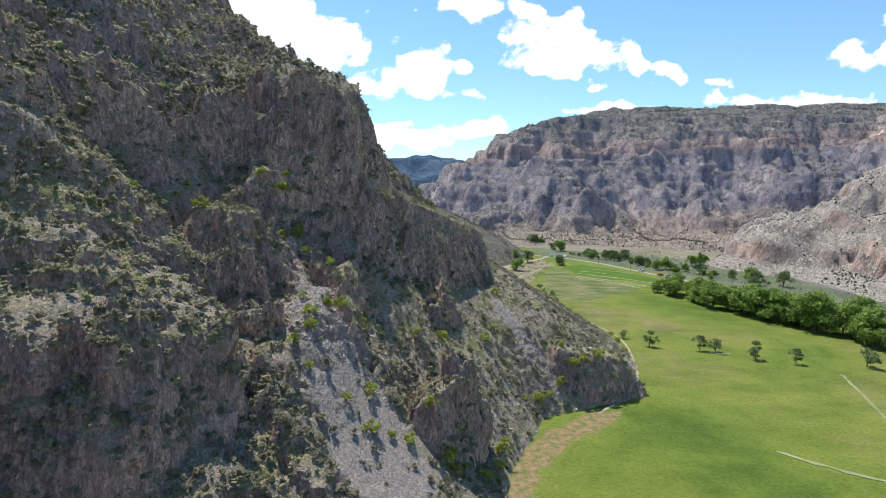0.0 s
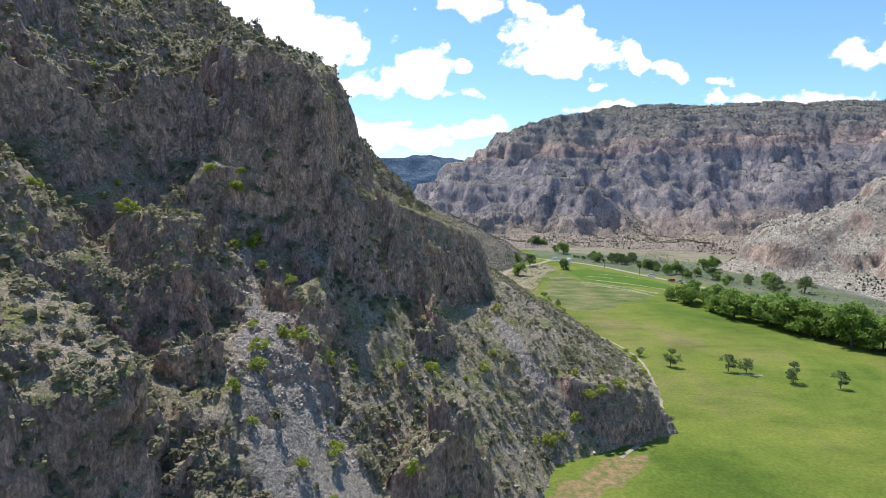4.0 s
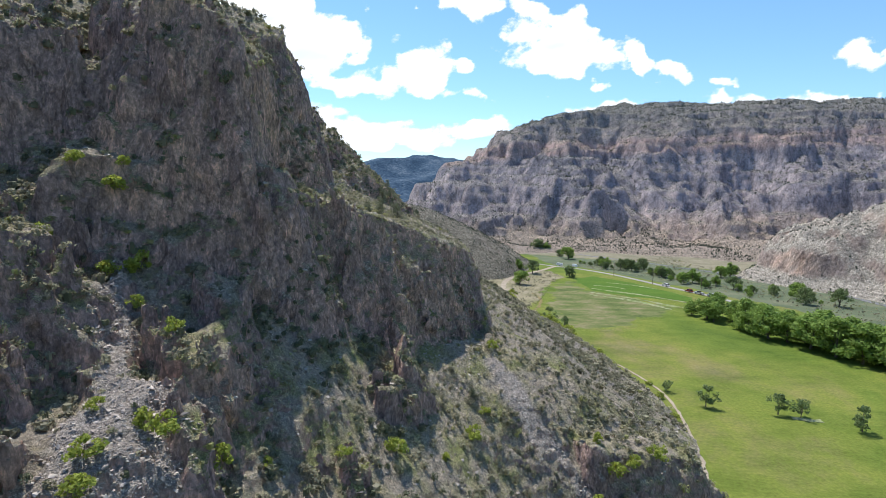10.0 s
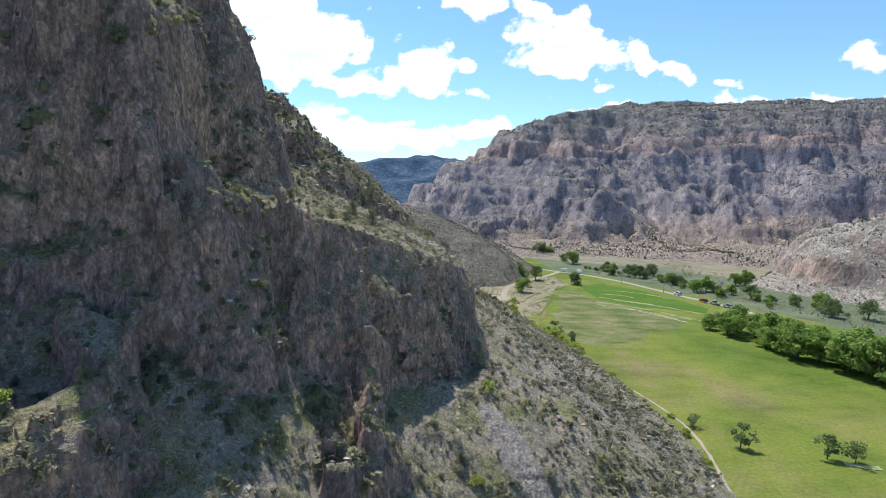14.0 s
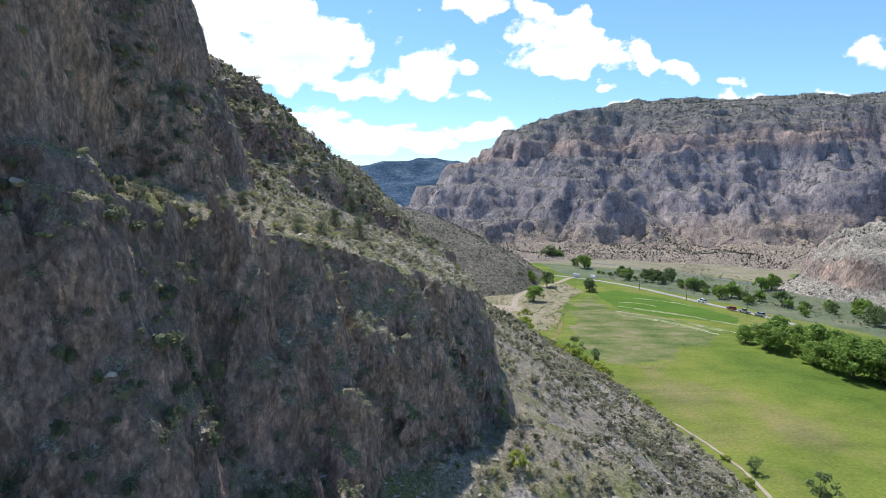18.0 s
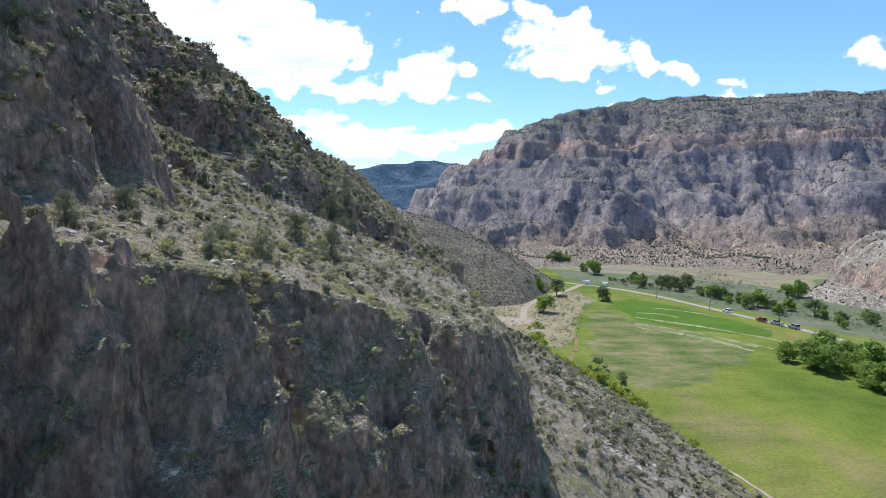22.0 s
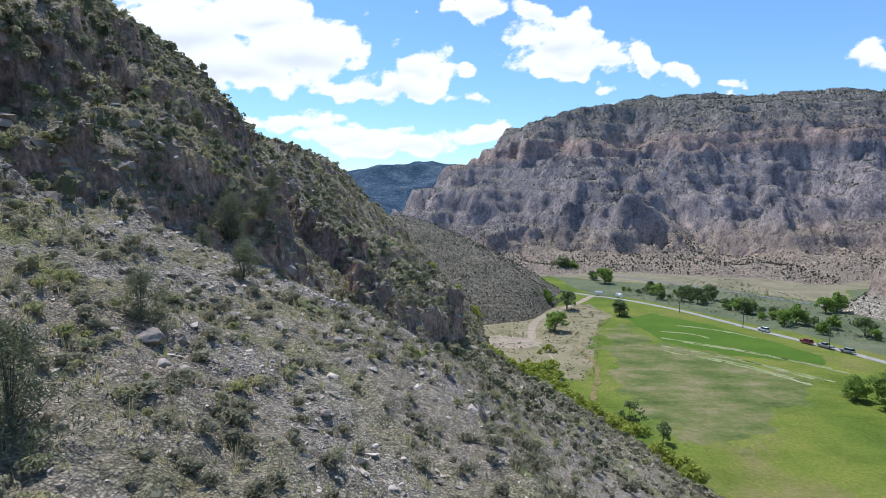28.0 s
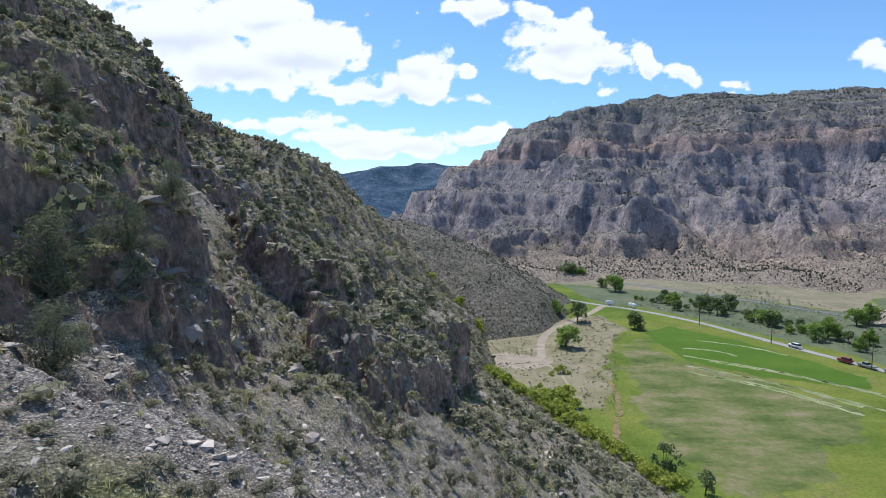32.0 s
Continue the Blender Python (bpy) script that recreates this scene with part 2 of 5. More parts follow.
def node(tree, kind, ins=None, **props):
    n = tree.nodes.new(kind)
    for key, value in props.items():
        setattr(n, key, value)
    for key, value in (ins or {}).items():
        if hasattr(value, "is_output"):
            tree.links.new(value, n.inputs[key])
        else:
            n.inputs[key].default_value = value
    return n


def coords(tree, scale=(1, 1, 1), turn=(0, 0, 0)):
    g = node(tree, "ShaderNodeNewGeometry")
    return node(tree, "ShaderNodeMapping", {"Vector": g.outputs["Position"], "Scale": scale, "Rotation": turn}).outputs[0]


def tnoise(tree, scale, stretch=(1, 1, 1), detail=4, rough=0.55, distortion=0.0):
    return node(tree, "ShaderNodeTexNoise", {"Vector": coords(tree, stretch), "Scale": scale, "Detail": detail, "Roughness": rough, "Distortion": distortion}).outputs[0]


def ramp(tree, fac, stops, mode="LINEAR"):
    r = node(tree, "ShaderNodeValToRGB", {0: fac})
    r.color_ramp.interpolation = mode
    e = r.color_ramp.elements
    while len(e) < len(stops):
        e.new(0.5)
    for el, (p, c) in zip(e, stops):
        el.position = p
        el.color = (*c, 1) if len(c) == 3 else (c[0], c[0], c[0], 1)
    return r.outputs[0]


def mix(tree, fac, a, b, mode="MIX"):
    n = node(tree, "ShaderNodeMix", data_type="RGBA", blend_type=mode)
    for key, value in ((0, fac), (6, a), (7, b)):
        if hasattr(value, "is_output"):
            tree.links.new(value, n.inputs[key])
        else:
            n.inputs[key].default_value = value if key == 0 else (*value, 1)
    return n.outputs[2]


def mathn(tree, op, a, b=0.0, c=0.0, clamp=False):
    n = node(tree, "ShaderNodeMath", {0: a, 1: b, 2: c}, operation=op)
    n.use_clamp = clamp
    return n.outputs[0]


def bump(tree, bsdf, height, strength, distance, under=None):
    n = node(tree, "ShaderNodeBump", {"Height": height, "Strength": strength, "Distance": distance})
    if under is not None:
        tree.links.new(under, n.inputs["Normal"])
    tree.links.new(n.outputs[0], bsdf.inputs["Normal"])
    return n.outputs[0]


def rock_material(name, scale, rock_stops, soil_stops, flat_from, flat_to, beds=None):
    """Bare rock on steep faces, stony soil with dry grass on gentle ones."""
    m, t, b = material(name, 0.95, 0.12)
    big = tnoise(t, 0.06 / scale, (1, 1, 0.6), 5, 0.6)
    stone = ramp(t, big, rock_stops)
    streak = tnoise(t, (0.9 if scale == 1.0 else 0.6) / scale, (1, 1, 0.32 if scale == 1.0 else 0.5), 7, 0.68, 0.6)
    stone = mix(t, 0.7 if scale == 1.0 else 0.9, stone, ramp(t, streak, [(0.3, (0.34, 0.32, 0.33)), (0.48, (0.9, 0.88, 0.88)), (0.7, (1.5, 1.4, 1.32))]), "MULTIPLY")
    blotch = tnoise(t, 0.35 / scale, (1, 1, 0.5), 6, 0.7)
    stone = mix(t, 0.55, stone, ramp(t, blotch, [(0.32, (0.5, 0.5, 0.54)), (0.55, (1.0, 1.0, 1.0)), (0.72, (1.3, 1.15, 1.0))]), "MULTIPLY")
    fine = tnoise(t, 2.6 / scale, (1, 1, 0.7), 9, 0.75)
    patch = tnoise(t, 0.16 / scale, (1, 1, 1), 5, 0.6)
    soil = ramp(t, patch, soil_stops)
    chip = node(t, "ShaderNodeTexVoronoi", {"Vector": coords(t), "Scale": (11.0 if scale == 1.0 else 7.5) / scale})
    peb = node(t, "ShaderNodeTexVoronoi", {"Vector": coords(t), "Scale": (4.2 if scale == 1.0 else 2.6) / scale}).outputs[1]
    soil = mix(t, 0.4 if scale == 1.0 else 0.6, soil, ramp(t, peb, [(0.0, (0.45,)), (1.0, (1.55,))]), "MULTIPLY")
    soil = mix(t, 0.55 if scale == 1.0 else 0.75, soil, ramp(t, chip.outputs[1], [(0.0, (0.5,)), (0.6, (1.0,)), (1.0, (1.7,))]), "MULTIPLY")
    # gaps between the chips darkened: their shade is painted into the soil colour
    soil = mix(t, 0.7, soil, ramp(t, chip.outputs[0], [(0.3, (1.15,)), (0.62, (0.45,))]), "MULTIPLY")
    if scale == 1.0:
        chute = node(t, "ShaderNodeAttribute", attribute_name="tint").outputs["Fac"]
        # scree tones by stone, with shade painted dark into the gaps between them
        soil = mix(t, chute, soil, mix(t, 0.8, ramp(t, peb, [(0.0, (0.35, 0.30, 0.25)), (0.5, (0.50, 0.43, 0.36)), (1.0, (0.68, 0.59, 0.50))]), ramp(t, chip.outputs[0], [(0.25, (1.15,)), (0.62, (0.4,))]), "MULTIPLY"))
    warp = node(t, "ShaderNodeTexNoise", {"Vector": coords(t), "Scale": 1.1 / scale, "Detail": 4}).outputs[1]
    skew = node(t, "ShaderNodeVectorMath", {0: coords(t, (1, 1, 0.45)), 1: warp}, operation="ADD").outputs[0]
    crack = node(t, "ShaderNodeTexVoronoi", {"Vector": skew, "Scale": 0.26 / scale}, feature="DISTANCE_TO_EDGE").outputs[0]
    crack = node(t, "ShaderNodeMapRange", {0: crack, 1: 0.0, 2: 0.045}).outputs[0]
    stone = mix(t, 0.4 if scale == 1.0 else 0.25, stone, ramp(t, crack, [(0.0, (0.35, 0.34, 0.36)), (0.5, (0.9, 0.9, 0.9)), (1.0, (1.06, 1.04, 1.02))]), "MULTIPLY")
    if scale == 1.0:
        skew = node(t, "ShaderNodeVectorMath", {0: coords(t, (1, 1, 0.42)), 1: node(t, "ShaderNodeVectorMath", {0: warp, "Scale": 0.35}, operation="SCALE").outputs[0]}, operation="ADD").outputs[0]
        cells = [node(t, "ShaderNodeTexVoronoi", {"Vector": skew, "Scale": k, "Randomness": 1.0}).outputs[1] for k in (1.3, 4.2)]
        cells = [mathn(t, "ADD", node(t, "ShaderNodeSeparateColor", {0: c}).outputs[0], 0.0) for c in cells]
        stone = mix(t, 0.6, stone, ramp(t, cells[0], [(0.0, (0.62, 0.61, 0.63)), (0.5, (1.0, 1.0, 1.0)), (1.0, (1.38, 1.34, 1.30))]), "MULTIPLY")
        stone = mix(t, 0.5, stone, ramp(t, cells[1], [(0.0, (0.55,)), (1.0, (1.45,))]), "MULTIPLY")
    geo = node(t, "ShaderNodeNewGeometry")
    if beds:
        rise = node(t, "ShaderNodeSeparateXYZ", {0: geo.outputs["Position"]}).outputs[2]
        rise = mathn(t, "ADD", mathn(t, "MULTIPLY", node(t, "ShaderNodeSeparateXYZ", {0: geo.outputs["Position"]}).outputs[0], -0.06), mathn(t, "ADD", rise, mathn(t, "MULTIPLY", mathn(t, "SUBTRACT", big, 0.5), 26.0)))
        tone = ramp(t, mathn(t, "MULTIPLY", rise, 1 / 200), beds)
        stone, soil = mix(t, 1.0, stone, tone, "MULTIPLY"), mix(t, 1.0, soil, tone, "MULTIPLY")
    nz = node(t, "ShaderNodeSeparateXYZ", {0: geo.outputs["Normal"]}).outputs[2]
    lean = mathn(t, "ADD", nz, mathn(t, "MULTIPLY", mathn(t, "SUBTRACT", fine, 0.5), 0.6))
    flat = node(t, "ShaderNodeMapRange", {0: lean, 1: flat_from, 2: flat_to}).outputs[0]
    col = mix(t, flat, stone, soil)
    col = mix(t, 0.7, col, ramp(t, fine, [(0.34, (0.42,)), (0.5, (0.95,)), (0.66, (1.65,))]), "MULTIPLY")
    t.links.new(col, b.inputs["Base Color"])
    h = mathn(t, "ADD", mathn(t, "MULTIPLY", streak, 1.0), mathn(t, "ADD", mathn(t, "MULTIPLY", fine, 0.7), mathn(t, "MULTIPLY", crack, 0.15 if scale == 1.0 else 0.1)))
    if scale == 1.0:
        h = mathn(t, "ADD", h, mathn(t, "ADD", mathn(t, "MULTIPLY", cells[0], 0.35), mathn(t, "MULTIPLY", cells[1], 0.16)))
        h = mathn(t, "MULTIPLY", h, mathn(t, "SUBTRACT", 1.0, mathn(t, "MULTIPLY", flat, 0.45)))
        h = mathn(t, "SUBTRACT", h, mathn(t, "MULTIPLY", chip.outputs[0], mathn(t, "MULTIPLY", flat, 0.12)))
    bump(t, b, h, 1.0, 0.9 * scale)
    return m


NEAR_ROCK = rock_material("near_rock", 1.0,
                          [(0.3, (0.38, 0.285, 0.255)), (0.45, (0.50, 0.36, 0.31)), (0.55, (0.58, 0.41, 0.33)), (0.66, (0.66, 0.46, 0.35))],
                          [(0.3, (0.40, 0.335, 0.25)), (0.45, (0.47, 0.395, 0.295)), (0.55, (0.41, 0.36, 0.215)), (0.63, (0.30, 0.30, 0.12))], 0.36, 0.6)
MESA_ROCK = rock_material("mesa_rock", 3.6,
                          [(0.3, (0.28, 0.265, 0.275)), (0.45, (0.39, 0.36, 0.355)), (0.58, (0.49, 0.435, 0.415)), (0.7, (0.64, 0.55, 0.50))],
                          [(0.3, (0.34, 0.31, 0.28)), (0.5, (0.40, 0.36, 0.32)), (0.68, (0.48, 0.42, 0.36))], 0.55, 0.8,
                          [(0.04, (1.15, 1.04, 0.9)), (0.12, (0.95, 0.94, 0.97)), (0.40, (0.90, 0.90, 0.95)), (0.44, (1.15, 0.97, 0.90)), (0.465, (0.95, 0.86, 0.82)), (0.49, (1.18, 0.98, 0.9)), (0.53, (0.95, 0.92, 0.88)), (0.66, (0.78, 0.80, 0.77)), (0.85, (0.72, 0.75, 0.70))])
FOOT_ROCK = rock_material("foothill_soil", 3.0,
                          [(0.3, (0.20, 0.175, 0.145)), (0.5, (0.26, 0.23, 0.18)), (0.7, (0.32, 0.27, 0.215))],
                          [(0.3, (0.25, 0.225, 0.165)), (0.5, (0.31, 0.275, 0.205)), (0.68, (0.37, 0.32, 0.25))], 0.5, 0.75)
BLUFF_ROCK = rock_material("bluff_rock", 3.0,
                           [(0.3, (0.34, 0.28, 0.245)), (0.45, (0.46, 0.365, 0.30)), (0.56, (0.58, 0.43, 0.335)), (0.68, (0.66, 0.57, 0.47))],
                           [(0.3, (0.46, 0.41, 0.33)), (0.5, (0.55, 0.48, 0.385)), (0.68, (0.60, 0.52, 0.41))], 0.45, 0.7)

# ---- ground ----
def pasture_colour(t):
    """Mottled green of the irrigated pasture, and its fine grain."""
    big = tnoise(t, 0.02, (1, 0.7, 1), 6, 0.68, 0.4)
    mid = tnoise(t, 0.09, (1, 1, 1), 6, 0.65)
    fine = tnoise(t, 1.3, (1, 1, 1), 6, 0.7)
    col = ramp(t, big, [(0.3, (0.075, 0.115, 0.018)), (0.43, (0.115, 0.155, 0.024)), (0.54, (0.15, 0.175, 0.032)), (0.62, (0.17, 0.165, 0.052)), (0.72, (0.205, 0.175, 0.085))])
    streaks = tnoise(t, 0.05, (0.6, 1.3, 1), 6, 0.7, 0.6)
    col = mix(t, 0.7, col, ramp(t, streaks, [(0.32, (0.6, 0.7, 0.6)), (0.5, (1, 1, 1)), (0.68, (1.25, 1.15, 1.2))]), "MULTIPLY")
    col = mix(t, 0.55, col, ramp(t, mid, [(0.3, (0.6, 0.68, 0.55)), (0.5, (1, 1, 1)), (0.7, (1.3, 1.2, 1.2))]), "MULTIPLY")
    return mix(t, 0.7, col, ramp(t, fine, [(0.3, (0.6,)), (0.7, (1.4,))]), "MULTIPLY"), fine


def ground_material():
    m, t, b = material("pasture", 0.95, 0.1)
    col, fine = pasture_colour(t)
    t.links.new(col, b.inputs["Base Color"])
    bump(t, b, fine, 0.5, 0.3)
    return m


PASTURE = ground_material()
xs = np.concatenate((np.linspace(-4800, -300, 12), np.linspace(-250, 500, 76), np.linspace(600, 4800, 12)))
ys = np.concatenate((np.linspace(-4800, -300, 12), np.linspace(-250, 900, 116), np.linspace(1000, 4800, 12)))
ground = new("ground", grid_mesh("ground", xs, ys, lambda x, y: 0.025 * fbm(x / 30, y / 30, 4.0, 3), PASTURE))
tagged(ground, "green irrigated pasture on the flat valley floor", "ground", kind="structure")

# ---- near mountain side ----
def scree(x, y):
    """Where bare scree chutes run down the slope (0 to 1)."""
    a = line_distance(x, y, [(-31, 116), (-25, 106), (-19, 97), (-14, 88), (-9, 82)]) + np.interp(y, [92, 108], [0.0, 5.5])
    b = line_distance(x, y, [(-4, 184), (8, 186), (22, 184), (34, 178)])
    c = line_distance(x, y, [(14, 146), (20, 138), (28, 132)])
    d = line_distance(x, y, [(-14, 168), (-7, 174), (-2, 186), (2, 196)])
    rough = 1.5 * fbm(x / 5, y / 5, 1.5, 3)
    return np.maximum.reduce((smooth(8.5, 6.0, a + rough), smooth(3.6, 1.6, b + rough), smooth(3.2, 1.4, c + rough), 0.8 * smooth(1.8, 0.6, d + rough)))


def gravel(x, y):
    """Where the low slope is strewn with pale gravel (0 to 1)."""
    near = smooth(-26, -14, x) * smooth(150, 166, y) * (1 - smooth(212, 235, y))
    return near * (0.12 + 0.58 * smooth(-0.25, 0.3, fbm(x / 5, y / 5, 6.1, 3)))


HILL_SKIN = []
TOPS = {}
for name, box, words in (("hillside_front", (-44, 30, 92, 262, 0.35), "craggy dark volcanic cliffs above a stony scrub slope"),
                         ("hillside_base", (-130, 66, 20, 93, 0.7), "dark rock buttress standing over a brushy slope"),
                         ("hillside_upper", (-130, -43, 92, 262, 0.7), "steep upper cliffs with bushes on their ledges"),
                         ("hillside_toe", (29, 66, 92, 262, 0.5), "stony foot of the slope beside the pasture"),
                         ("hillside_back", (-130, 66, 261, 390, 0.8), "scrub slope running down to the side valley")):
    p, q = surface_nets(*box)
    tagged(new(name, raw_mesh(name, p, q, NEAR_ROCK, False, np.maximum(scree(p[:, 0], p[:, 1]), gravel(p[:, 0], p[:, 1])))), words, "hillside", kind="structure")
    HILL_SKIN.append((name, p, q))
    for x, y, z in p[::2]:
        c = (int(x // 1), int(y // 1))
        TOPS[c] = max(TOPS.get(c, -9), float(z))


def top_of(x, y):
    """Height of the slope's skin, or of the flat ground, under a plan point."""
    return max(TOPS.get((int(x // 1), int(y // 1)), 0.0), 0.0)


# the rest of the mountain, behind the camera and over the ridge
for name, x0, x1, y0, y1 in (("hillside_south", -420, 40, -250, 20.6), ("hillside_west", -420, -129.4, 20.2, 390), ("hillside_north", -420, 40, 389.4, 600)):
    side = new(name, grid_mesh(name, np.linspace(x0, x1, int((x1 - x0) / 4)), np.linspace(y0, y1, int((y1 - y0) / 4)), near_land, NEAR_ROCK, keep=-1.0))
    tagged(side, "stony scrub mountain side rising beyond the cliffs", "hillside", kind="structure")

# ---- land across the valley ----
MESA_FOOT = [(520, -300), (490, 100), (470, 300), (430, 440), (330, 500), (240, 500), (205, 525), (120, 518), (60, 505), (0, 540), (-50, 575), (-100, 650), (-140, 780), (-120, 1100), (-100, 1600)]
BLUFF_FOOT = [(420, -200), (320, 40), (236, 150), (217, 250), (214, 340), (192, 398), (222, 440), (300, 480), (460, 500)]


def ridged(x, y, z, octaves=4):
    """Sharp ridges with gullies between them, about 0 to 1."""
    total, amp = np.zeros(np.shape(x), dtype=np.float32), 0.55
    for o in range(octaves):
        total = total + amp * (1 - np.abs(vnoise(x * 2 ** o + 7.7 * o, y * 2 ** o + 3.1 * o, np.zeros(np.shape(x), np.float32) + z + o)) * 1.6)
        amp *= 0.5
    return total


def mesa_land(x, y):
    x, y = x.astype(np.float32), y.astype(np.float32)
    wx, wy = x + 16 * fbm(x / 70, y / 70, 1.0, 4), y + 16 * fbm(x / 70, y / 70, 5.0, 4)
    s = line_distance(wx, wy, MESA_FOOT)
    s = np.where(inside(wx, wy, MESA_FOOT + [(2500, 1600), (2500, -300)]), s, -s)
    rib = 0.7 * ridged((x + 0.5 * y) / 130, (y - 0.5 * x) / 130, 12.0, 3) + 0.3 * ridged(x / 42, y / 42, 15.0, 3)
    s = s + smooth(8, 60, s) * (1 - 0.7 * smooth(170, 240, s)) * (95 * (rib - 0.6)) + 10 * fbm(x / 45, y / 45, 7.0, 4) * smooth(10, 60, s)
    z = np.interp(s, [-20, 0, 50, 100, 106, 150, 186, 192, 240, 245, 300, 600], [-4, 0, 13, 42, 50, 76, 97, 108, 146, 153, 170, 190])
    cap = np.interp(x, [-90, -30, 20, 90, 160, 240, 330, 520], [30, 62, 92, 130, 151, 164, 174, 184])
    z = -smax(-z, -(cap + 5 * fbm(x / 60, y / 60, 3.0, 3)), 4.0)
    low = smooth(12, 60, s) * (1 - 0.75 * smooth(190, 230, s))
    z = z + low * (15 * (ridged((x - 0.6 * y) / 62, (y + 0.6 * x) / 62, 5.0, 5) - 0.66)) + smooth(5, 60, s) * 2.0 * fbm(x / 9, y / 9, 2.0, 3, 0.6)
    return z + smooth(30, 70, s) * 1.2 * np.sin(z * 0.6 + 2.5 * fbm(x / 90, y / 90, 17.0, 3))


def bluff_land(x, y):
    x, y = x.astype(np.float32), y.astype(np.float32)
    wx, wy = x + 9 * fbm(x / 45, y / 45, 21.0, 4), y + 9 * fbm(x / 45, y / 45, 25.0, 4)
    s = line_distance(wx, wy, BLUFF_FOOT)
    s = np.where(inside(wx, wy, BLUFF_FOOT + [(900, 500), (900, -200)]), s, -s)
    s = s + smooth(6, 30, s) * 26 * (ridged(x / 48, y / 48, 32.0, 4) - 0.6)
    z = np.interp(s, [-20, 0, 12, 16, 40, 64, 68, 92, 130, 250], [-4, 0, 7, 18, 34, 50, 58, 74, 94, 112])
    return z + smooth(4, 30, s) * (6 * (ridged(x / 19, y / 19, 35.0, 4) - 0.6) + 1.6 * fbm(x / 5, y / 5, 22.0, 3, 0.6))


def mid_land(x, y):
    r = ((x + 25) / 95) ** 2 + ((y - 455) / 95) ** 2
    z = 38 * (1 - r) + 6 * fbm(x / 40, y / 40, 3.0, 4)
    return np.where(z > 0, z, z * 0.5) - 0.3


mesa = new("mesa", grid_mesh("mesa", np.concatenate((np.arange(-320, -150, 6), np.arange(-150, 600, 1.8), np.arange(600, 900, 6))), np.concatenate((np.arange(-100, 440, 6), np.arange(440, 800, 1.8), np.arange(800, 1150, 6))), mesa_land, MESA_ROCK, keep=-1.0))
tagged(mesa, "broad layered rock mesa with scrub slopes and a flat rim", "mesa", kind="structure")
bluff = new("bluff", grid_mesh("bluff", np.arange(180, 560, 1.7), np.concatenate((np.arange(-150, 140, 4), np.arange(140, 520, 1.7))), bluff_land, BLUFF_ROCK, keep=-1.0))
tagged(bluff, "tan and pinkish rock bluff standing over the road", "bluff", kind="structure")
hill = new("foothill", grid_mesh("foothill", np.arange(-150, 90, 1.7), np.arange(350, 560, 1.7), mid_land, FOOT_ROCK, keep=-1.0))
tagged(hill, "low rounded foothill dotted with small dark shrubs", "hill", kind="structure")


def far_land(x, y):
    r = 190 * np.exp(-((x + 640) / 420) ** 2 - ((y - 1900) / 420) ** 2) + 130 * np.exp(-((x + 430) / 260) ** 2 - ((y - 1080) / 230) ** 2) + 250 * np.exp(-((x + 150) / 700) ** 2 - ((y - 3200) / 500) ** 2) + 330 * np.exp(-((x + 1500) / 600) ** 2 - ((y - 3300) / 600) ** 2)
    return r + (25 * fbm(x / 300, y / 300, 2.0, 5) + 40 * (ridged(x.astype(np.float32) / 260, y.astype(np.float32) / 260, 3.0, 4) - 0.6)) * np.minimum(1, r / 60) - 20


# forest tones shifted to blue: haze of the distance painted into the colour
m, t, b = material("hazy_far_forest", 1.0, 0.0)
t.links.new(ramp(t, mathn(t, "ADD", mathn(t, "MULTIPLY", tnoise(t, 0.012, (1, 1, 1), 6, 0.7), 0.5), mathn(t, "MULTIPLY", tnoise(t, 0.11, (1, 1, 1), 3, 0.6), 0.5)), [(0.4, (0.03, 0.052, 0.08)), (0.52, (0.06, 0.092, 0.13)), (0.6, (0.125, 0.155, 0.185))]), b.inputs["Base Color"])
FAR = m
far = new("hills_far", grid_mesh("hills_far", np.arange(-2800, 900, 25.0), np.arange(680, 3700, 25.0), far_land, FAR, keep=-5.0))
tagged(far, "distant forested mountains behind the canyon, blue haze painted into their colour", "mountain", kind="structure")


# ---- sky backdrop with clouds ----
CUMULUS = [(540, 95, 130, 72), (480, 40, 85, 50), (330, 60, 180, 85), (430, 120, 150, 62), (250, -20, 220, 70), (700, 152, 115, 34), (745, 118, 52, 30), (985, 75, 88, 50),
           (1000, 112, 112, 30), (940, 32, 38, 26), (1060, 98, 45, 34), (850, 22, 45, 34), (795, 18, 22, 16), (1125, 112, 24, 36), (1185, 128, 42, 22)]
LOW_CLOUDS = [(700, 247, 165, 28), (835, 232, 95, 19), (600, 236, 80, 24), (540, 215, 115, 15), (835, 172, 48, 11), (1080, 190, 95, 10), (1400, 170, 175, 13), (1560, 172, 130, 13)]
SMALL_CLOUDS = [(735, 24, 17, 9), (825, 128, 22, 12), (965, 178, 10, 6), (1058, 147, 21, 11), (1270, 140, 26, 10), (1510, 97, 64, 24), (1562, 76, 42, 22), (1560, 25, 32, 17), (632, 168, 66, 22)]
BACK_Y = 3800.0
bx = np.linspace(-3300, 3300, 330)
bz = np.linspace(-60, 1750, 120)
BX, BZ = np.meshgrid(bx, bz, indexing="ij")
pu, pv = 784 + (BX - 6) / 3730 * 1003, 339 - (BZ - 50) / 3730 * 1003
pu, pv = pu + 16 * fbm(pu / 42, pv / 30, 1.0, 4), pv + 9 * fbm(pu / 42, pv / 30, 7.0, 4)
puff = fbm(pu / 34, pv / 26, 3.0, 5, 0.55)
dens, under = np.full(BX.shape, -1.0), np.zeros(BX.shape)
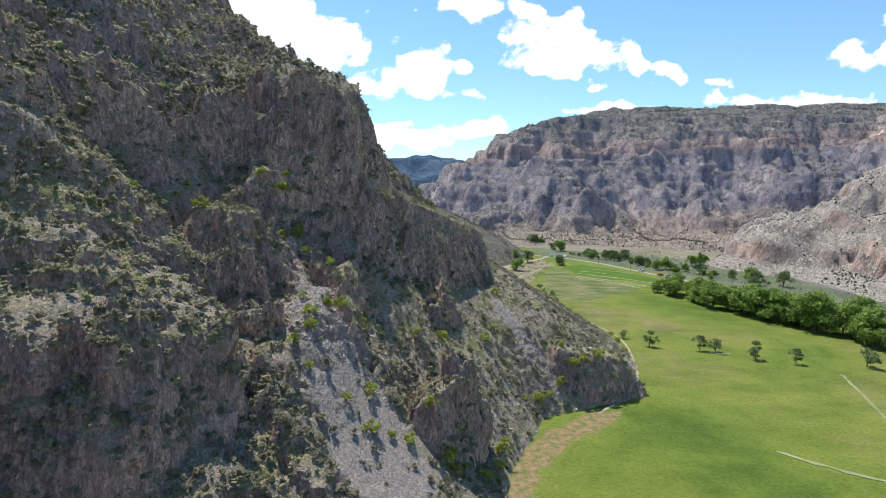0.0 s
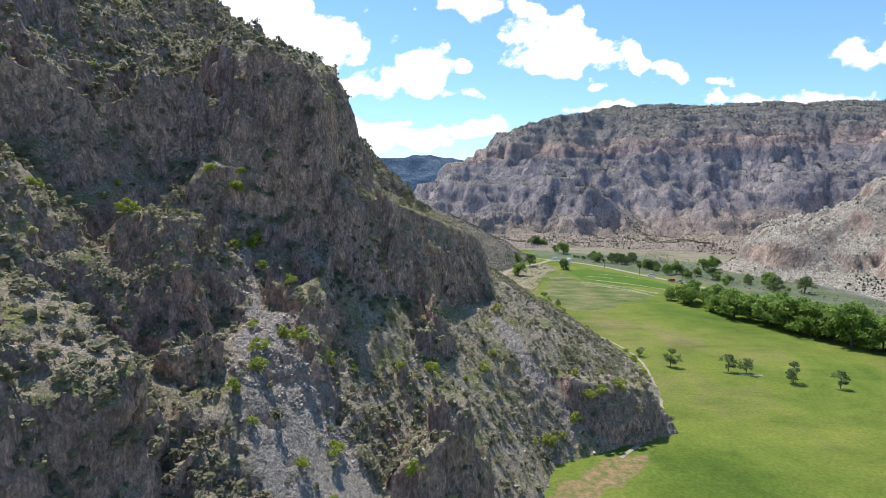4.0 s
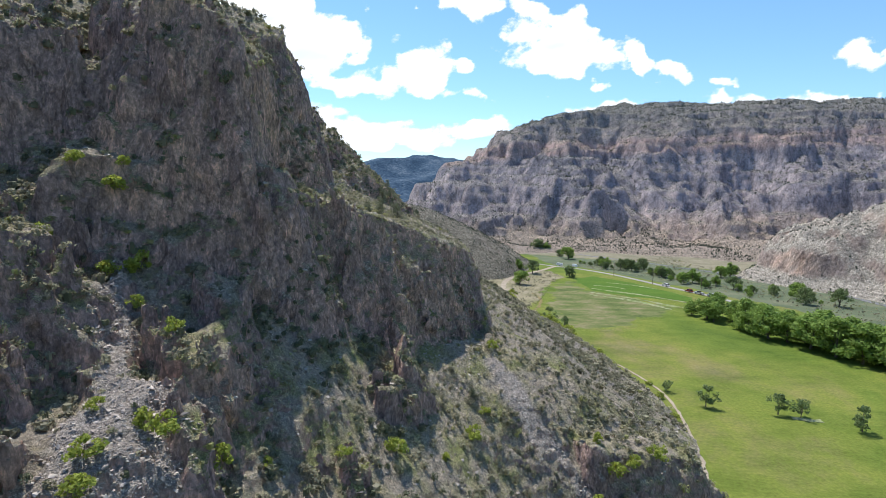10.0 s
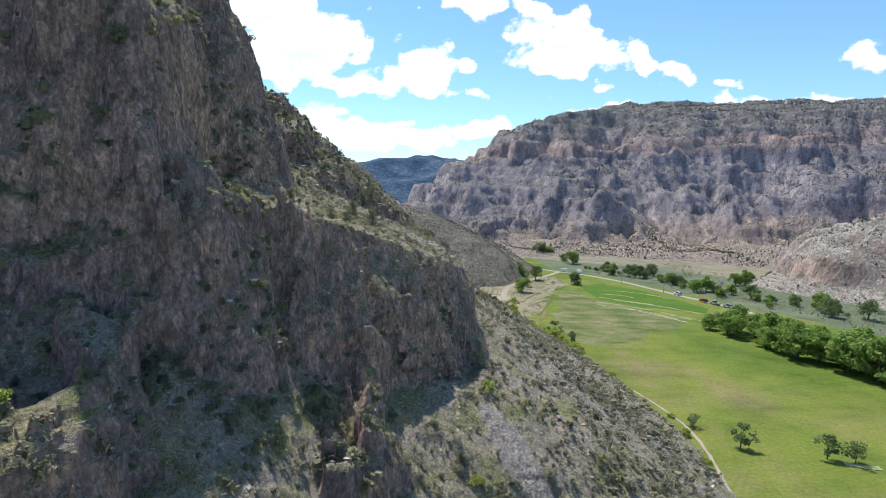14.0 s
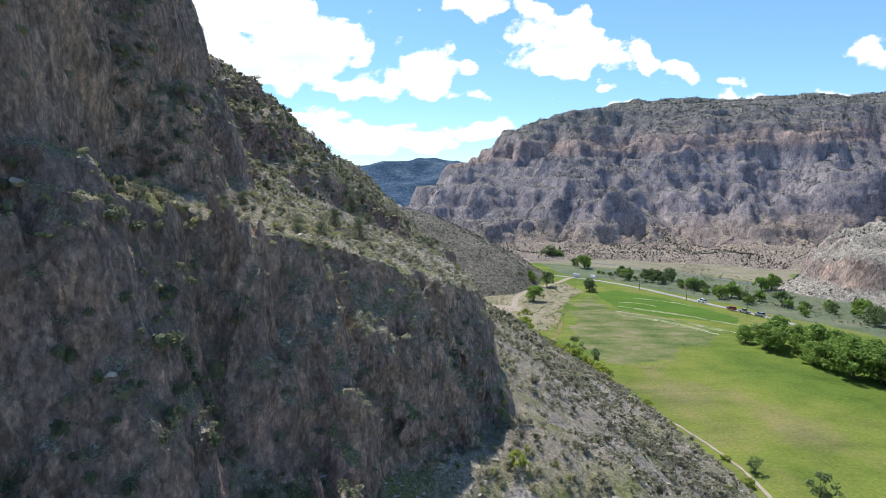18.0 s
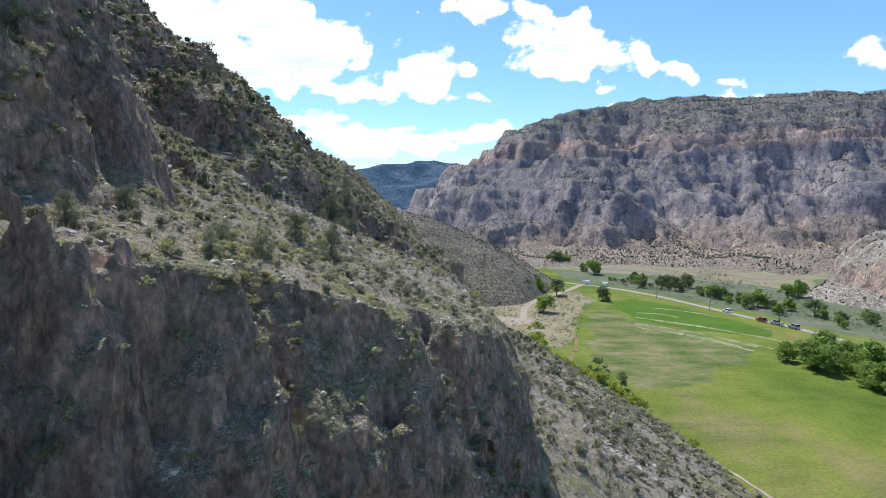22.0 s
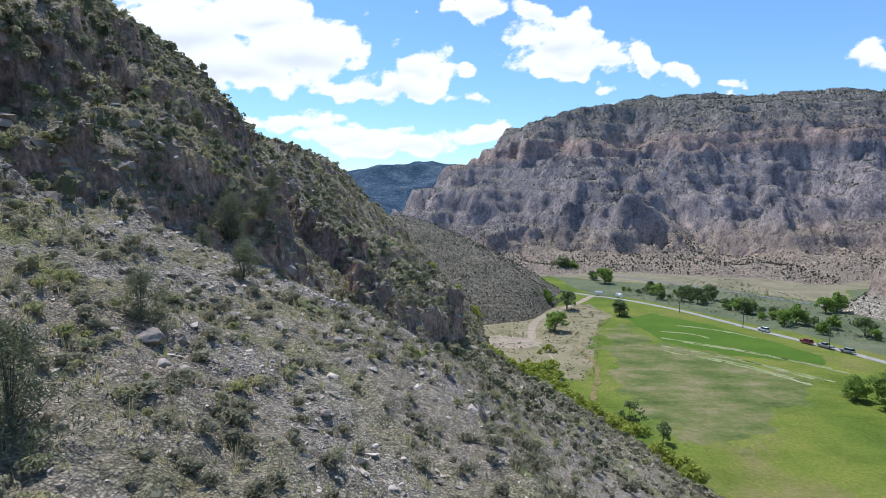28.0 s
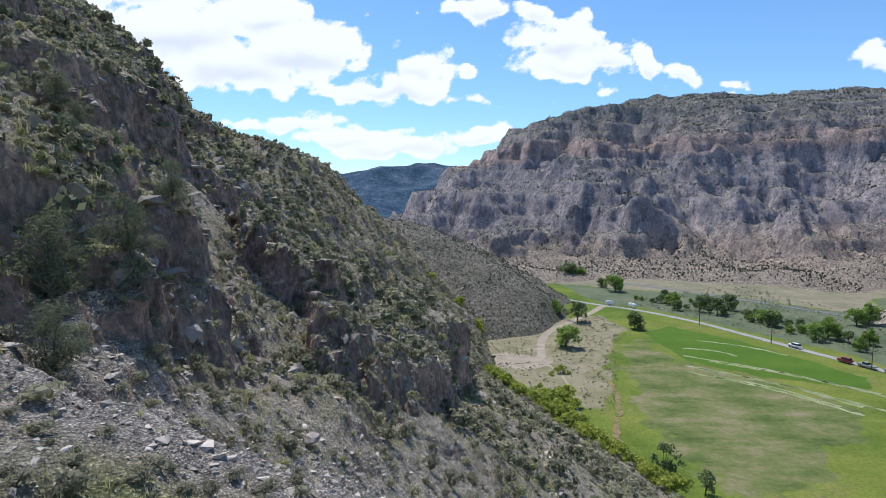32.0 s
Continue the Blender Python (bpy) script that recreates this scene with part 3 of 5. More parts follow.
for cx, cy, rx, ry in CUMULUS + LOW_CLOUDS + SMALL_CLOUDS:
    dv = (pv - cy) / ry
    dv = np.where(dv > 0, dv * 1.25, dv * 0.95)
    d = 1 - np.sqrt(((pu - cx) / rx) ** 2 + dv ** 2)
    under = np.maximum(under, smooth(0.25, 0.75, d) * smooth(-0.15, 0.6, (pv - cy) / ry) * min(1, ry / 45))
    dens = np.maximum(dens, d * min(1.0, 0.35 + ry / 60))
dens = dens + 0.30 * puff - 0.04
m = bpy.data.materials.new("cloudy_sky")
m.use_nodes = True
t = m.node_tree
t.nodes.remove(t.nodes["Principled BSDF"])
a = node(t, "ShaderNodeAttribute", attribute_name="tint")
u = node(t, "ShaderNodeAttribute", attribute_name="shade")
wisp = tnoise(t, 0.011, (1, 1, 1.3), 6, 0.62)
cover = node(t, "ShaderNodeMapRange", {0: mathn(t, "ADD", a.outputs["Fac"], mathn(t, "MULTIPLY", mathn(t, "SUBTRACT", wisp, 0.5), 0.75)), 1: -0.04, 2: 0.24}, interpolation_type="SMOOTHSTEP").outputs[0]
glow = node(t, "ShaderNodeEmission", {"Color": mix(t, u.outputs["Fac"], (0.97, 0.98, 1.0), (0.58, 0.62, 0.70)), "Strength": 0.95})
clear = node(t, "ShaderNodeBsdfTransparent")
both = node(t, "ShaderNodeMixShader", {0: cover, 1: clear.outputs[0], 2: glow.outputs[0]})
t.links.new(both.outputs[0], t.nodes["Material Output"].inputs[0])
i = np.arange(BX.size).reshape(BX.shape)
me = raw_mesh("backdrop", np.stack((BX.ravel(), np.full(BX.size, BACK_Y), BZ.ravel()), 1), np.stack((i[:-1, :-1], i[1:, :-1], i[1:, 1:], i[:-1, 1:]), -1).reshape(-1, 4), m, True, dens.ravel())
me.attributes.new("shade", "FLOAT", "POINT").data.foreach_set("value", np.ascontiguousarray(under.ravel(), dtype=np.float32))
tagged(new("backdrop", me), "white fair-weather cumulus clouds in a blue sky", "sky", kind="structure")


# ---- foliage ----
def leaf_material(name, stops, scale=0.6, through_light=0.25):
    m, t, b = material(name, 0.75, 0.2)
    a = node(t, "ShaderNodeAttribute", attribute_name="tint").outputs["Fac"]
    o = node(t, "ShaderNodeObjectInfo").outputs["Random"]
    n = tnoise(t, scale, (1, 1, 1), 3)
    f = mathn(t, "ADD", mathn(t, "MULTIPLY", a, 0.7), mathn(t, "MULTIPLY", o, 0.15))
    f = mathn(t, "ADD", f, mathn(t, "MULTIPLY", mathn(t, "SUBTRACT", n, 0.5), 0.35), clamp=True)
    c = ramp(t, f, stops)
    t.links.new(c, b.inputs["Base Color"])
    tr = node(t, "ShaderNodeBsdfTranslucent", {0: c})
    mx = node(t, "ShaderNodeMixShader", {0: through_light, 1: b.outputs[0], 2: tr.outputs[0]})
    t.links.new(mx.outputs[0], t.nodes["Material Output"].inputs[0])
    return m


SAGE = leaf_material("sage_leaves", [(0.0, (0.215, 0.20, 0.13)), (0.25, (0.32, 0.30, 0.20)), (0.45, (0.42, 0.39, 0.265)), (0.6, (0.36, 0.365, 0.14)), (0.75, (0.53, 0.46, 0.28)), (0.9, (0.37, 0.42, 0.095))], 0.6, 0.5)
JUNIPER = leaf_material("juniper_leaves", [(0.0, (0.13, 0.14, 0.085)), (0.5, (0.20, 0.21, 0.125)), (1.0, (0.27, 0.275, 0.17))], 0.6, 0.4)
MESA_LEAF = leaf_material("mesa_scrub_leaves", [(0.0, (0.07, 0.08, 0.055)), (0.5, (0.105, 0.115, 0.08)), (1.0, (0.15, 0.155, 0.11))])
COTTONWOOD = leaf_material("cottonwood_leaves", [(0.0, (0.17, 0.25, 0.055)), (0.5, (0.26, 0.36, 0.08)), (1.0, (0.37, 0.45, 0.12))], 0.6, 0.45)
WILLOW = leaf_material("willow_leaves", [(0.0, (0.14, 0.19, 0.07)), (0.5, (0.20, 0.25, 0.10)), (1.0, (0.27, 0.32, 0.13))], 0.6, 0.35)
YELLOW = leaf_material("spring_leaves", [(0.0, (0.24, 0.29, 0.06)), (0.5, (0.37, 0.41, 0.075)), (1.0, (0.48, 0.48, 0.10))], 0.6, 0.45)
m, t, b = material("bark", 0.9, 0.2)
t.links.new(ramp(t, tnoise(t, 6, (1, 1, 0.2), 5), [(0.3, (0.07, 0.055, 0.045)), (0.7, (0.19, 0.16, 0.13))]), b.inputs["Base Color"])
BARK = m


def cards(rng, centres, outward, size, thin=1.0):
    """Small leaf-like quads at given places, each turned at random but leaning outward."""
    n = len(centres)
    nor = outward + rng.normal(0, 0.75, (n, 3))
    nor /= np.linalg.norm(nor, axis=1, keepdims=True) + 1e-6
    a = np.cross(nor, rng.normal(0, 1, (n, 3)))
    a /= np.linalg.norm(a, axis=1, keepdims=True) + 1e-6
    b = np.cross(nor, a)
    s = (size * rng.uniform(0.6, 1.4, n))[:, None]
    a, b = a * s, b * s * thin * rng.uniform(0.45, 0.9, n)[:, None]
    pts = np.stack((centres - a, centres - b * 0.8, centres + a, centres + b), 1).reshape(-1, 3)
    return pts, np.arange(4 * n).reshape(-1, 4)


def quad_ball(n):
    """A ball of radius one made of quads, n to a side of a cube."""
    pts, faces = [], []
    for ax in range(3):
        for sgn in (-1, 1):
            at = len(pts)
            for i in range(n + 1):
                for j in range(n + 1):
                    p = np.zeros(3)
                    p[ax], p[(ax + 1) % 3], p[(ax + 2) % 3] = sgn, (2 * i / n - 1) * sgn, 2 * j / n - 1
                    pts.append(p / np.linalg.norm(p))
            for i in range(n):
                for j in range(n):
                    k = at + i * (n + 1) + j
                    faces.append((k, k + n + 1, k + n + 2, k + 1))
    return np.array(pts), np.array(faces)


def bush_shape(rng, n, size, lobes=4, core=1):
    """Leaf cards round small solid hearts: one low rounded bush, one unit wide, that stands on z = 0."""
    pts, cores, ball = [], [], quad_ball(core)
    for k in range(lobes):
        ang, far = rng.uniform(0, 6.28), rng.uniform(0, 0.24)
        c = np.array((math.cos(ang) * far, math.sin(ang) * far, rng.uniform(0.18, 0.34)))
        d = rng.normal(0, 1, (n // lobes, 3))
        d /= np.linalg.norm(d, axis=1, keepdims=True)
        d[:, 2] = np.abs(d[:, 2]) * 0.9 - 0.15
        rad = rng.uniform(0.18, 0.34)
        cores.append((c, rad * (0.78 if core == 1 else 0.6)))
        pts.append(np.concatenate((c + d * rad * rng.uniform(0.75, 1.05, (len(d), 1)), d), 1))
    pts = np.concatenate(pts)
    pts, faces = cards(rng, pts[:, :3], pts[:, 3:], size)
    for c, rad in cores:
        shell = ball[1][ball[0][ball[1]].mean(1)[:, 2] > -0.5]
        faces = np.concatenate((faces, shell + len(pts)))
        pts = np.concatenate((pts, np.maximum(c + ball[0] * rad * (1 + 0.12 * np.sin(ball[0] @ rng.normal(0, 4, (3, 1)))), -0.05)))
    return pts, faces


def scatter(name, places, sizes, tints, templates, mat, rng, tall=(0.7, 1.1)):
    """One mesh of many copies of small templates."""
    P, Fc, T, at = [], [], [], 0
    which = rng.integers(0, len(templates), len(places))
    for k, (tp, tf) in enumerate(templates):
        sel = np.nonzero(which == k)[0]
        if len(sel) == 0:
            continue
        ang = rng.uniform(0, 6.28, len(sel))
        c, s = np.cos(ang)[:, None], np.sin(ang)[:, None]
        sc = sizes[sel][:, None]
        x, y = (tp[None, :, 0] * c - tp[None, :, 1] * s) * sc, (tp[None, :, 0] * s + tp[None, :, 1] * c) * sc
        z = tp[None, :, 2] * sc * rng.uniform(*tall, len(sel))[:, None]
        pts = np.stack((x, y, z), -1) + places[sel][:, None, :]
        P.append(pts.reshape(-1, 3))
        Fc.append((tf[None] + (np.arange(len(sel)) * len(tp))[:, None, None]).reshape(-1, tf.shape[1]) + at)
        T.append(np.repeat(np.clip(tints[sel], 0, 1), len(tp)))
        at += len(sel) * len(tp)
    return new(name, raw_mesh(name, np.concatenate(P), np.concatenate(Fc), mat, False, np.concatenate(T)))


def skin_samples(p, q, rng, per_area, weight):
    """Random places on a skin of quads, with normals; weight(places, normals) thins them out."""
    a, b, c, d = (p[q[:, k]] for k in range(4))
    nor = np.cross(c - a, d - b)
    area = np.linalg.norm(nor, axis=1) / 2
    nor = nor / (2 * area[:, None] + 1e-9)
    n = int(area.sum() * per_area)
    pick = rng.choice(len(q), n, p=area / area.sum())
    u, v = rng.random((n, 1)), rng.random((n, 1))
    place = (a[pick] * (1 - u) + b[pick] * u) * (1 - v) + (d[pick] * (1 - u) + c[pick] * u) * v
    keep = rng.random(n) < weight(place, nor[pick])
    return place[keep], nor[pick][keep]


rng = np.random.default_rng(11)
FINE_BUSH = [bush_shape(rng, 34, 0.085, 2, 1) for k in range(7)]
ROUGH_BUSH = [bush_shape(rng, 14, 0.13, 1, 1) for k in range(6)]


NEAR_BUSH = [bush_shape(rng, 190, 0.045, 4, 2) for k in range(8)]
MID_BUSH = [bush_shape(rng, 80, 0.062, 2, 2) for k in range(8)]


def tuft_shape(rng, n=9):
    """A tuft of thin grass blades, one unit wide."""
    ang, lean = rng.uniform(0, 6.28, n), rng.uniform(0.1, 0.5, n)
    foot = np.stack((np.cos(ang) * 0.1, np.sin(ang) * 0.1, np.zeros(n)), 1)
    tip = np.stack((np.cos(ang) * lean, np.sin(ang) * lean, rng.uniform(0.5, 1.0, n)), 1)
    side = np.stack((-np.sin(ang), np.cos(ang), np.zeros(n)), 1) * 0.035
    pts = np.stack((foot - side, foot + side, tip + side * 0.3, tip - side * 0.3), 1).reshape(-1, 3)
    return pts, np.arange(4 * n).reshape(-1, 4)


TUFT = [tuft_shape(rng) for k in range(6)]
DOT_BUSH = [bush_shape(rng, 2, 0.25, 1) for k in range(5)]


def close(x, y):
    """The stretch of slope that the flight passes lowest over."""
    return (x > -26) & (x < 22) & (y > 128) & (y < 214)


def closest(x, y):
    """The part of that stretch that lies right under the last of the flight."""
    return (x > -17) & (x < 12) & (y > 138) & (y < 202)


def scrub_weight(place, nor):
    """Thick on ledges and gentle ground, thin on scree chutes and nearly none on walls."""
    x, y = place[:, 0], place[:, 1]
    w = smooth(0.05, 0.4, nor[:, 2]) * (place[:, 2] > 0.4) * (y > 58) * (x > -82)
    w = w * (0.35 + 0.65 * smooth(-0.35, 0.35, fbm(x / 9, y / 9, 2.5, 3)))
    return w * (1 - 0.9 * scree(x, y))


for name, p, q in HILL_SKIN:
    front = name in ("hillside_front", "hillside_toe")
    for large in (False, True):
        rate = (0.40 if large else 0.6) if front else (0.28 if large else 0.4) if name == "hillside_back" else (0.55 if large else 0.5)
        pl, no = skin_samples(p, q, rng, rate, scrub_weight)
        pl = pl[~close(pl[:, 0], pl[:, 1])]
        n = len(pl)
        size = np.clip(rng.lognormal(0.52 if front else 0.72, 0.3, n), 0.9, 3.4) if large else np.clip(rng.lognormal(-0.28, 0.3, n), 0.4, 1.2) * (1.0 if front else 1.4)
        tint = np.clip(rng.normal(0.26, 0.2, n) + 0.25 * fbm(pl[:, 0] / 14, pl[:, 1] / 14, 4.4, 2), 0, 1)
        ob = scatter("scrub", pl - np.array((0, 0, 0.08)), size, tint, FINE_BUSH if front and large else ROUGH_BUSH if front or large else DOT_BUSH, SAGE, rng)
        tagged(ob, "grey-green sagebrush and dry scrub over the slope", "shrubs", kind="stuff")


for skin in (0, 1, 2, 4):
    p, q = HILL_SKIN[skin][1:]
    pl, no = skin_samples(p, q, rng, (0.25, 0.20, 0.10, 0, 0.14)[skin], lambda at, nor: scrub_weight(at, nor) * np.maximum(smooth(40, 48, at[:, 2] + 6 * fbm(at[:, 0] / 8, at[:, 1] / 8, 7.7, 2)) * (at[:, 0] < -3), 0.7 * ((at[:, 1] < 135) | (at[:, 1] > 205))))
    pl = pl[~close(pl[:, 0], pl[:, 1])]
    n = len(pl)
    ob = scatter("dark_scrub", pl - np.array((0, 0, 0.1)), np.clip(rng.lognormal(0.35, 0.3, n), 0.9, 2.6), np.clip(rng.normal(0.4, 0.25, n), 0, 1), FINE_BUSH, JUNIPER, rng, (0.9, 1.4))
    tagged(ob, "dark evergreen shrubs scattered over the steep upper slope", "shrubs", kind="stuff")
p, q = HILL_SKIN[0][1:]
pl, no = skin_samples(p, q, rng, 0.3, lambda at, nor: smooth(0.2, 0.5, nor[:, 2]) * smooth(-24, -19, at[:, 0]) * smooth(5, 0, at[:, 0]) * smooth(113, 118, at[:, 1]) * smooth(140, 134, at[:, 1]) * smooth(-0.2, 0.25, fbm(at[:, 0] / 6, at[:, 1] / 6, 5.5, 3)))
ob = scatter("cliff_foot_scrub", pl - np.array((0, 0, 0.1)), np.clip(rng.lognormal(0.35, 0.35, len(pl)), 0.8, 2.8), np.clip(rng.normal(0.35, 0.25, len(pl)), 0, 1), MID_BUSH, JUNIPER, rng, (0.9, 1.4))
tagged(ob, "dark leafy shrubs crowding the foot of the cliff", "shrubs", kind="stuff")
for name, rate, templates, low, high, tall, where, words in (
        ("scrub", 1.45, NEAR_BUSH, 0.45, 1.5, (0.65, 1.1), closest, "grey-green sagebrush in rounded clumps on the gravel slope"),
        ("scrub", 0.72, MID_BUSH, 0.6, 1.8, (0.9, 1.4), lambda x, y: close(x, y) & ~closest(x, y), "grey-green sagebrush in rounded clumps among the rocks"),
        ("grass_tufts", 3.0, TUFT, 0.2, 0.5, (0.7, 1.3), close, "dry yellow-green grass tufts between the bushes")):
    pl, no = skin_samples(p, q, rng, rate, lambda at, nor: where(at[:, 0], at[:, 1]) * scrub_weight(at, nor))
    n = len(pl)
    tint = np.clip(rng.normal(0.36 if name == "scrub" else 0.8, 0.2, n) + 0.3 * fbm(pl[:, 0] / 6, pl[:, 1] / 6, 4.4, 2), 0, 1)
    ob = scatter(name, pl - np.array((0, 0, 0.06)), np.clip(rng.lognormal(math.log(low * 1.75), 0.33, n), low, high), tint, templates, SAGE, rng, tall)
    tagged(ob, words, "shrubs" if name == "scrub" else "grass", kind="stuff")


def stone_shape(rng):
    d = rng.normal(0, 1, (7, 3))
    bm = bmesh.new()
    for v in d / np.linalg.norm(d, axis=1, keepdims=True) * rng.uniform(0.4, 0.6, (7, 1)) * (1, 0.8, 0.65):
        bm.verts.new(v)
    bmesh.ops.convex_hull(bm, input=bm.verts)
    bm.verts.ensure_lookup_table()
    bm.verts.index_update()
    pts = np.array([v.co[:] for v in bm.verts])
    tri = np.array([[v.index for v in f.verts] for f in bm.faces if len(f.verts) == 3])
    bm.free()
    return pts, tri


STONES = [stone_shape(rng) for k in range(8)]
m, t, b = material("loose_stone", 0.95, 0.15)
a = node(t, "ShaderNodeAttribute", attribute_name="tint").outputs["Fac"]
t.links.new(mix(t, 0.5, ramp(t, a, [(0.0, (0.24, 0.20, 0.17)), (0.5, (0.40, 0.34, 0.285)), (1.0, (0.58, 0.50, 0.42))]), ramp(t, tnoise(t, 4, detail=6), [(0.3, (0.6,)), (0.7, (1.35,))]), "MULTIPLY"), b.inputs["Base Color"])
STONE = m
for name, p, q in HILL_SKIN[:1] + HILL_SKIN[3:4]:
    for rate, chute in ((7.0, True), (0.3, False)):
        pl, no = skin_samples(p, q, rng, rate, lambda at, nor: smooth(0.35, 0.6, nor[:, 2]) * (at[:, 2] > 0.3) * (scree(at[:, 0], at[:, 1]) if chute else 0.8))
        n = len(pl)
        ob = scatter("loose_stones", pl, np.clip(rng.lognormal(-1.15 if chute else -0.8, 0.45, n), 0.15, 1.1) * np.where(close(pl[:, 0], pl[:, 1]), 0.55, 1.0), rng.random(n), STONES, STONE, rng, (0.7, 1.2))
        tagged(ob, "loose grey scree stones and small boulders", "stones", kind="stuff")

p, q = HILL_SKIN[0][1:]
for rate, where, big in ((4.0, close, 1.0), (14.0, closest, 1.0), (1.6, closest, 3.2)):
    pl, no = skin_samples(p, q, rng, rate, lambda at, nor: where(at[:, 0], at[:, 1]) * smooth(0.4, 0.65, nor[:, 2]) * (0.2 + 0.8 * smooth(-0.25, 0.3, fbm(at[:, 0] / 5, at[:, 1] / 5, 6.1, 3))))
    n = len(pl)
    ob = scatter("loose_stones", pl, big * np.clip(rng.lognormal(-2.2, 0.45, n), 0.06, 0.26), np.clip(rng.normal(0.5 if big == 1.0 else 0.7, 0.25, n), 0, 1), STONES, STONE, rng, (0.6, 1.0))
    tagged(ob, "pale grey gravel and small stones on the open slope", "stones", kind="stuff")

def craggy(x, y):
    """The broken, bushy cliffs above the gravel slope (0 to 1)."""
    return smooth(158, 168, y) * smooth(0, 5, np.interp(y, [140, 170, 182, 200, 222], [-15, -14, -10, 0, 11]) - x) * (x > -60)


for skin, rate in ((0, 1.0), (2, 0.35)):
    p, q = HILL_SKIN[skin][1:]
    pl, no = skin_samples(p, q, rng, rate, lambda at, nor: craggy(at[:, 0], at[:, 1]) * smooth(0.0, 0.3, nor[:, 2]))
    n = len(pl)
    ob = scatter("broken_rocks", pl - no * 0.1, np.clip(rng.lognormal(-0.35, 0.45, n), 0.3, 1.9), np.clip(rng.normal(0.25, 0.2, n), 0, 1), STONES, STONE, rng, (0.7, 1.3))
    tagged(ob, "angular grey broken rock strewn over the cliff ledges", "stones", kind="stuff")
    pl, no = skin_samples(p, q, rng, rate * 0.5, lambda at, nor: craggy(at[:, 0], at[:, 1]) * smooth(-0.05, 0.25, nor[:, 2]) * smooth(-0.3, 0.2, fbm(at[:, 0] / 7, at[:, 1] / 7, 8.8, 3)))
    n = len(pl)
    ob = scatter("cliff_scrub", pl - np.array((0, 0, 0.1)), np.clip(rng.lognormal(0.1, 0.4, n), 0.6, 2.6), np.clip(rng.normal(0.4, 0.25, n), 0, 1), FINE_BUSH, SAGE if skin else JUNIPER, rng, (0.8, 1.3))
    tagged(ob, "green shrubs rooted all over the broken cliffs", "shrubs", kind="stuff")

mp = np.array([v.co[:] for v in mesa.data.vertices])
mq = np.array([f.vertices[:] for f in mesa.data.polygons])
pl, no = skin_samples(mp, mq, rng, 0.175, lambda at, nor: smooth(0.3, 0.6, nor[:, 2]) * (at[:, 2] > 0.5) * (at[:, 1] < 850) * (at[:, 0] < 0.85 * at[:, 1]) * (0.35 + 0.65 * smooth(-0.3, 0.3, fbm(at[:, 0] / 40, at[:, 1] / 40, 3.3, 3)) + 0.8 * smooth(95, 150, at[:, 2])))
n = len(pl)
ob = scatter("mesa_scrub", pl, np.clip(rng.lognormal(0.55, 0.35, n), 0.9, 3.2), np.clip(rng.normal(0.5, 0.3, n), 0, 1), DOT_BUSH, MESA_LEAF, rng, (0.9, 1.3))
tagged(ob, "small dark junipers and scrub dotting the mesa", "shrubs", kind="stuff")
bp = np.array([v.co[:] for v in bluff.data.vertices])
bq = np.array([f.vertices[:] for f in bluff.data.polygons])
pl, no = skin_samples(bp, bq, rng, 0.2, lambda at, nor: smooth(0.5, 0.75, nor[:, 2]) * (at[:, 2] > 0.5) * (at[:, 0] < 430) * (0.3 + 0.7 * smooth(-0.3, 0.3, fbm(at[:, 0] / 25, at[:, 1] / 25, 3.3, 3))))
n = len(pl)
ob = scatter("bluff_scrub", pl, np.clip(rng.lognormal(0.45, 0.35, n), 0.8, 3.0), np.clip(rng.normal(0.5, 0.3, n), 0, 1), DOT_BUSH, MESA_LEAF, rng, (0.9, 1.2))
tagged(ob, "sparse dark scrub over the pale bluff", "shrubs", kind="stuff")
hp = np.array([v.co[:] for v in hill.data.vertices])
hq = np.array([f.vertices[:] for f in hill.data.polygons])
pl, no = skin_samples(hp, hq, rng, 0.34, lambda at, nor: (at[:, 2] > 0.5) * smooth(0.4, 0.7, nor[:, 2]) * 0.9)
n = len(pl)
ob = scatter("foothill_scrub", pl, np.clip(rng.lognormal(0.1, 0.25, n), 0.7, 1.9), np.clip(rng.normal(0.2, 0.2, n), 0, 1), DOT_BUSH, MESA_LEAF, rng, (0.8, 1.1))
tagged(ob, "evenly spaced dark shrubs over the foothill", "shrubs", kind="stuff")


# ---- trees ----
def tube(bm, pts, radii, sides=6):
    """A tapered limb through pts."""
    rings = []
    for k, (p, r) in enumerate(zip(pts, radii)):
        d = (Vector(pts[min(k + 1, len(pts) - 1)]) - Vector(pts[max(k - 1, 0)])).normalized()
        a = d.orthogonal().normalized()
        b = d.cross(a)
        rings.append([bm.verts.new(Vector(p) + r * (math.cos(6.2832 * j / sides) * a + math.sin(6.2832 * j / sides) * b)) for j in range(sides)])
    for lo, hi in zip(rings, rings[1:]):
        for j in range(sides):
            bm.faces.new((lo[j], lo[(j + 1) % sides], hi[(j + 1) % sides], hi[j]))
    bm.faces.new(rings[-1])
    bm.faces.new(rings[0][::-1])


def part(name, bm, mat, parent, label=""):
    """One mesh object under a thing or a part, from a bmesh or a mesh."""
    if isinstance(bm, bmesh.types.BMesh):
        me = bpy.data.meshes.new(name)
        bmesh.ops.recalc_face_normals(bm, faces=bm.faces)
        bm.to_mesh(me)
        bm.free()
        me.materials.append(mat)
    else:
        me = bm
    ob = new(name, me)
    ob.parent = parent
    return tagged(ob, label) if label else ob


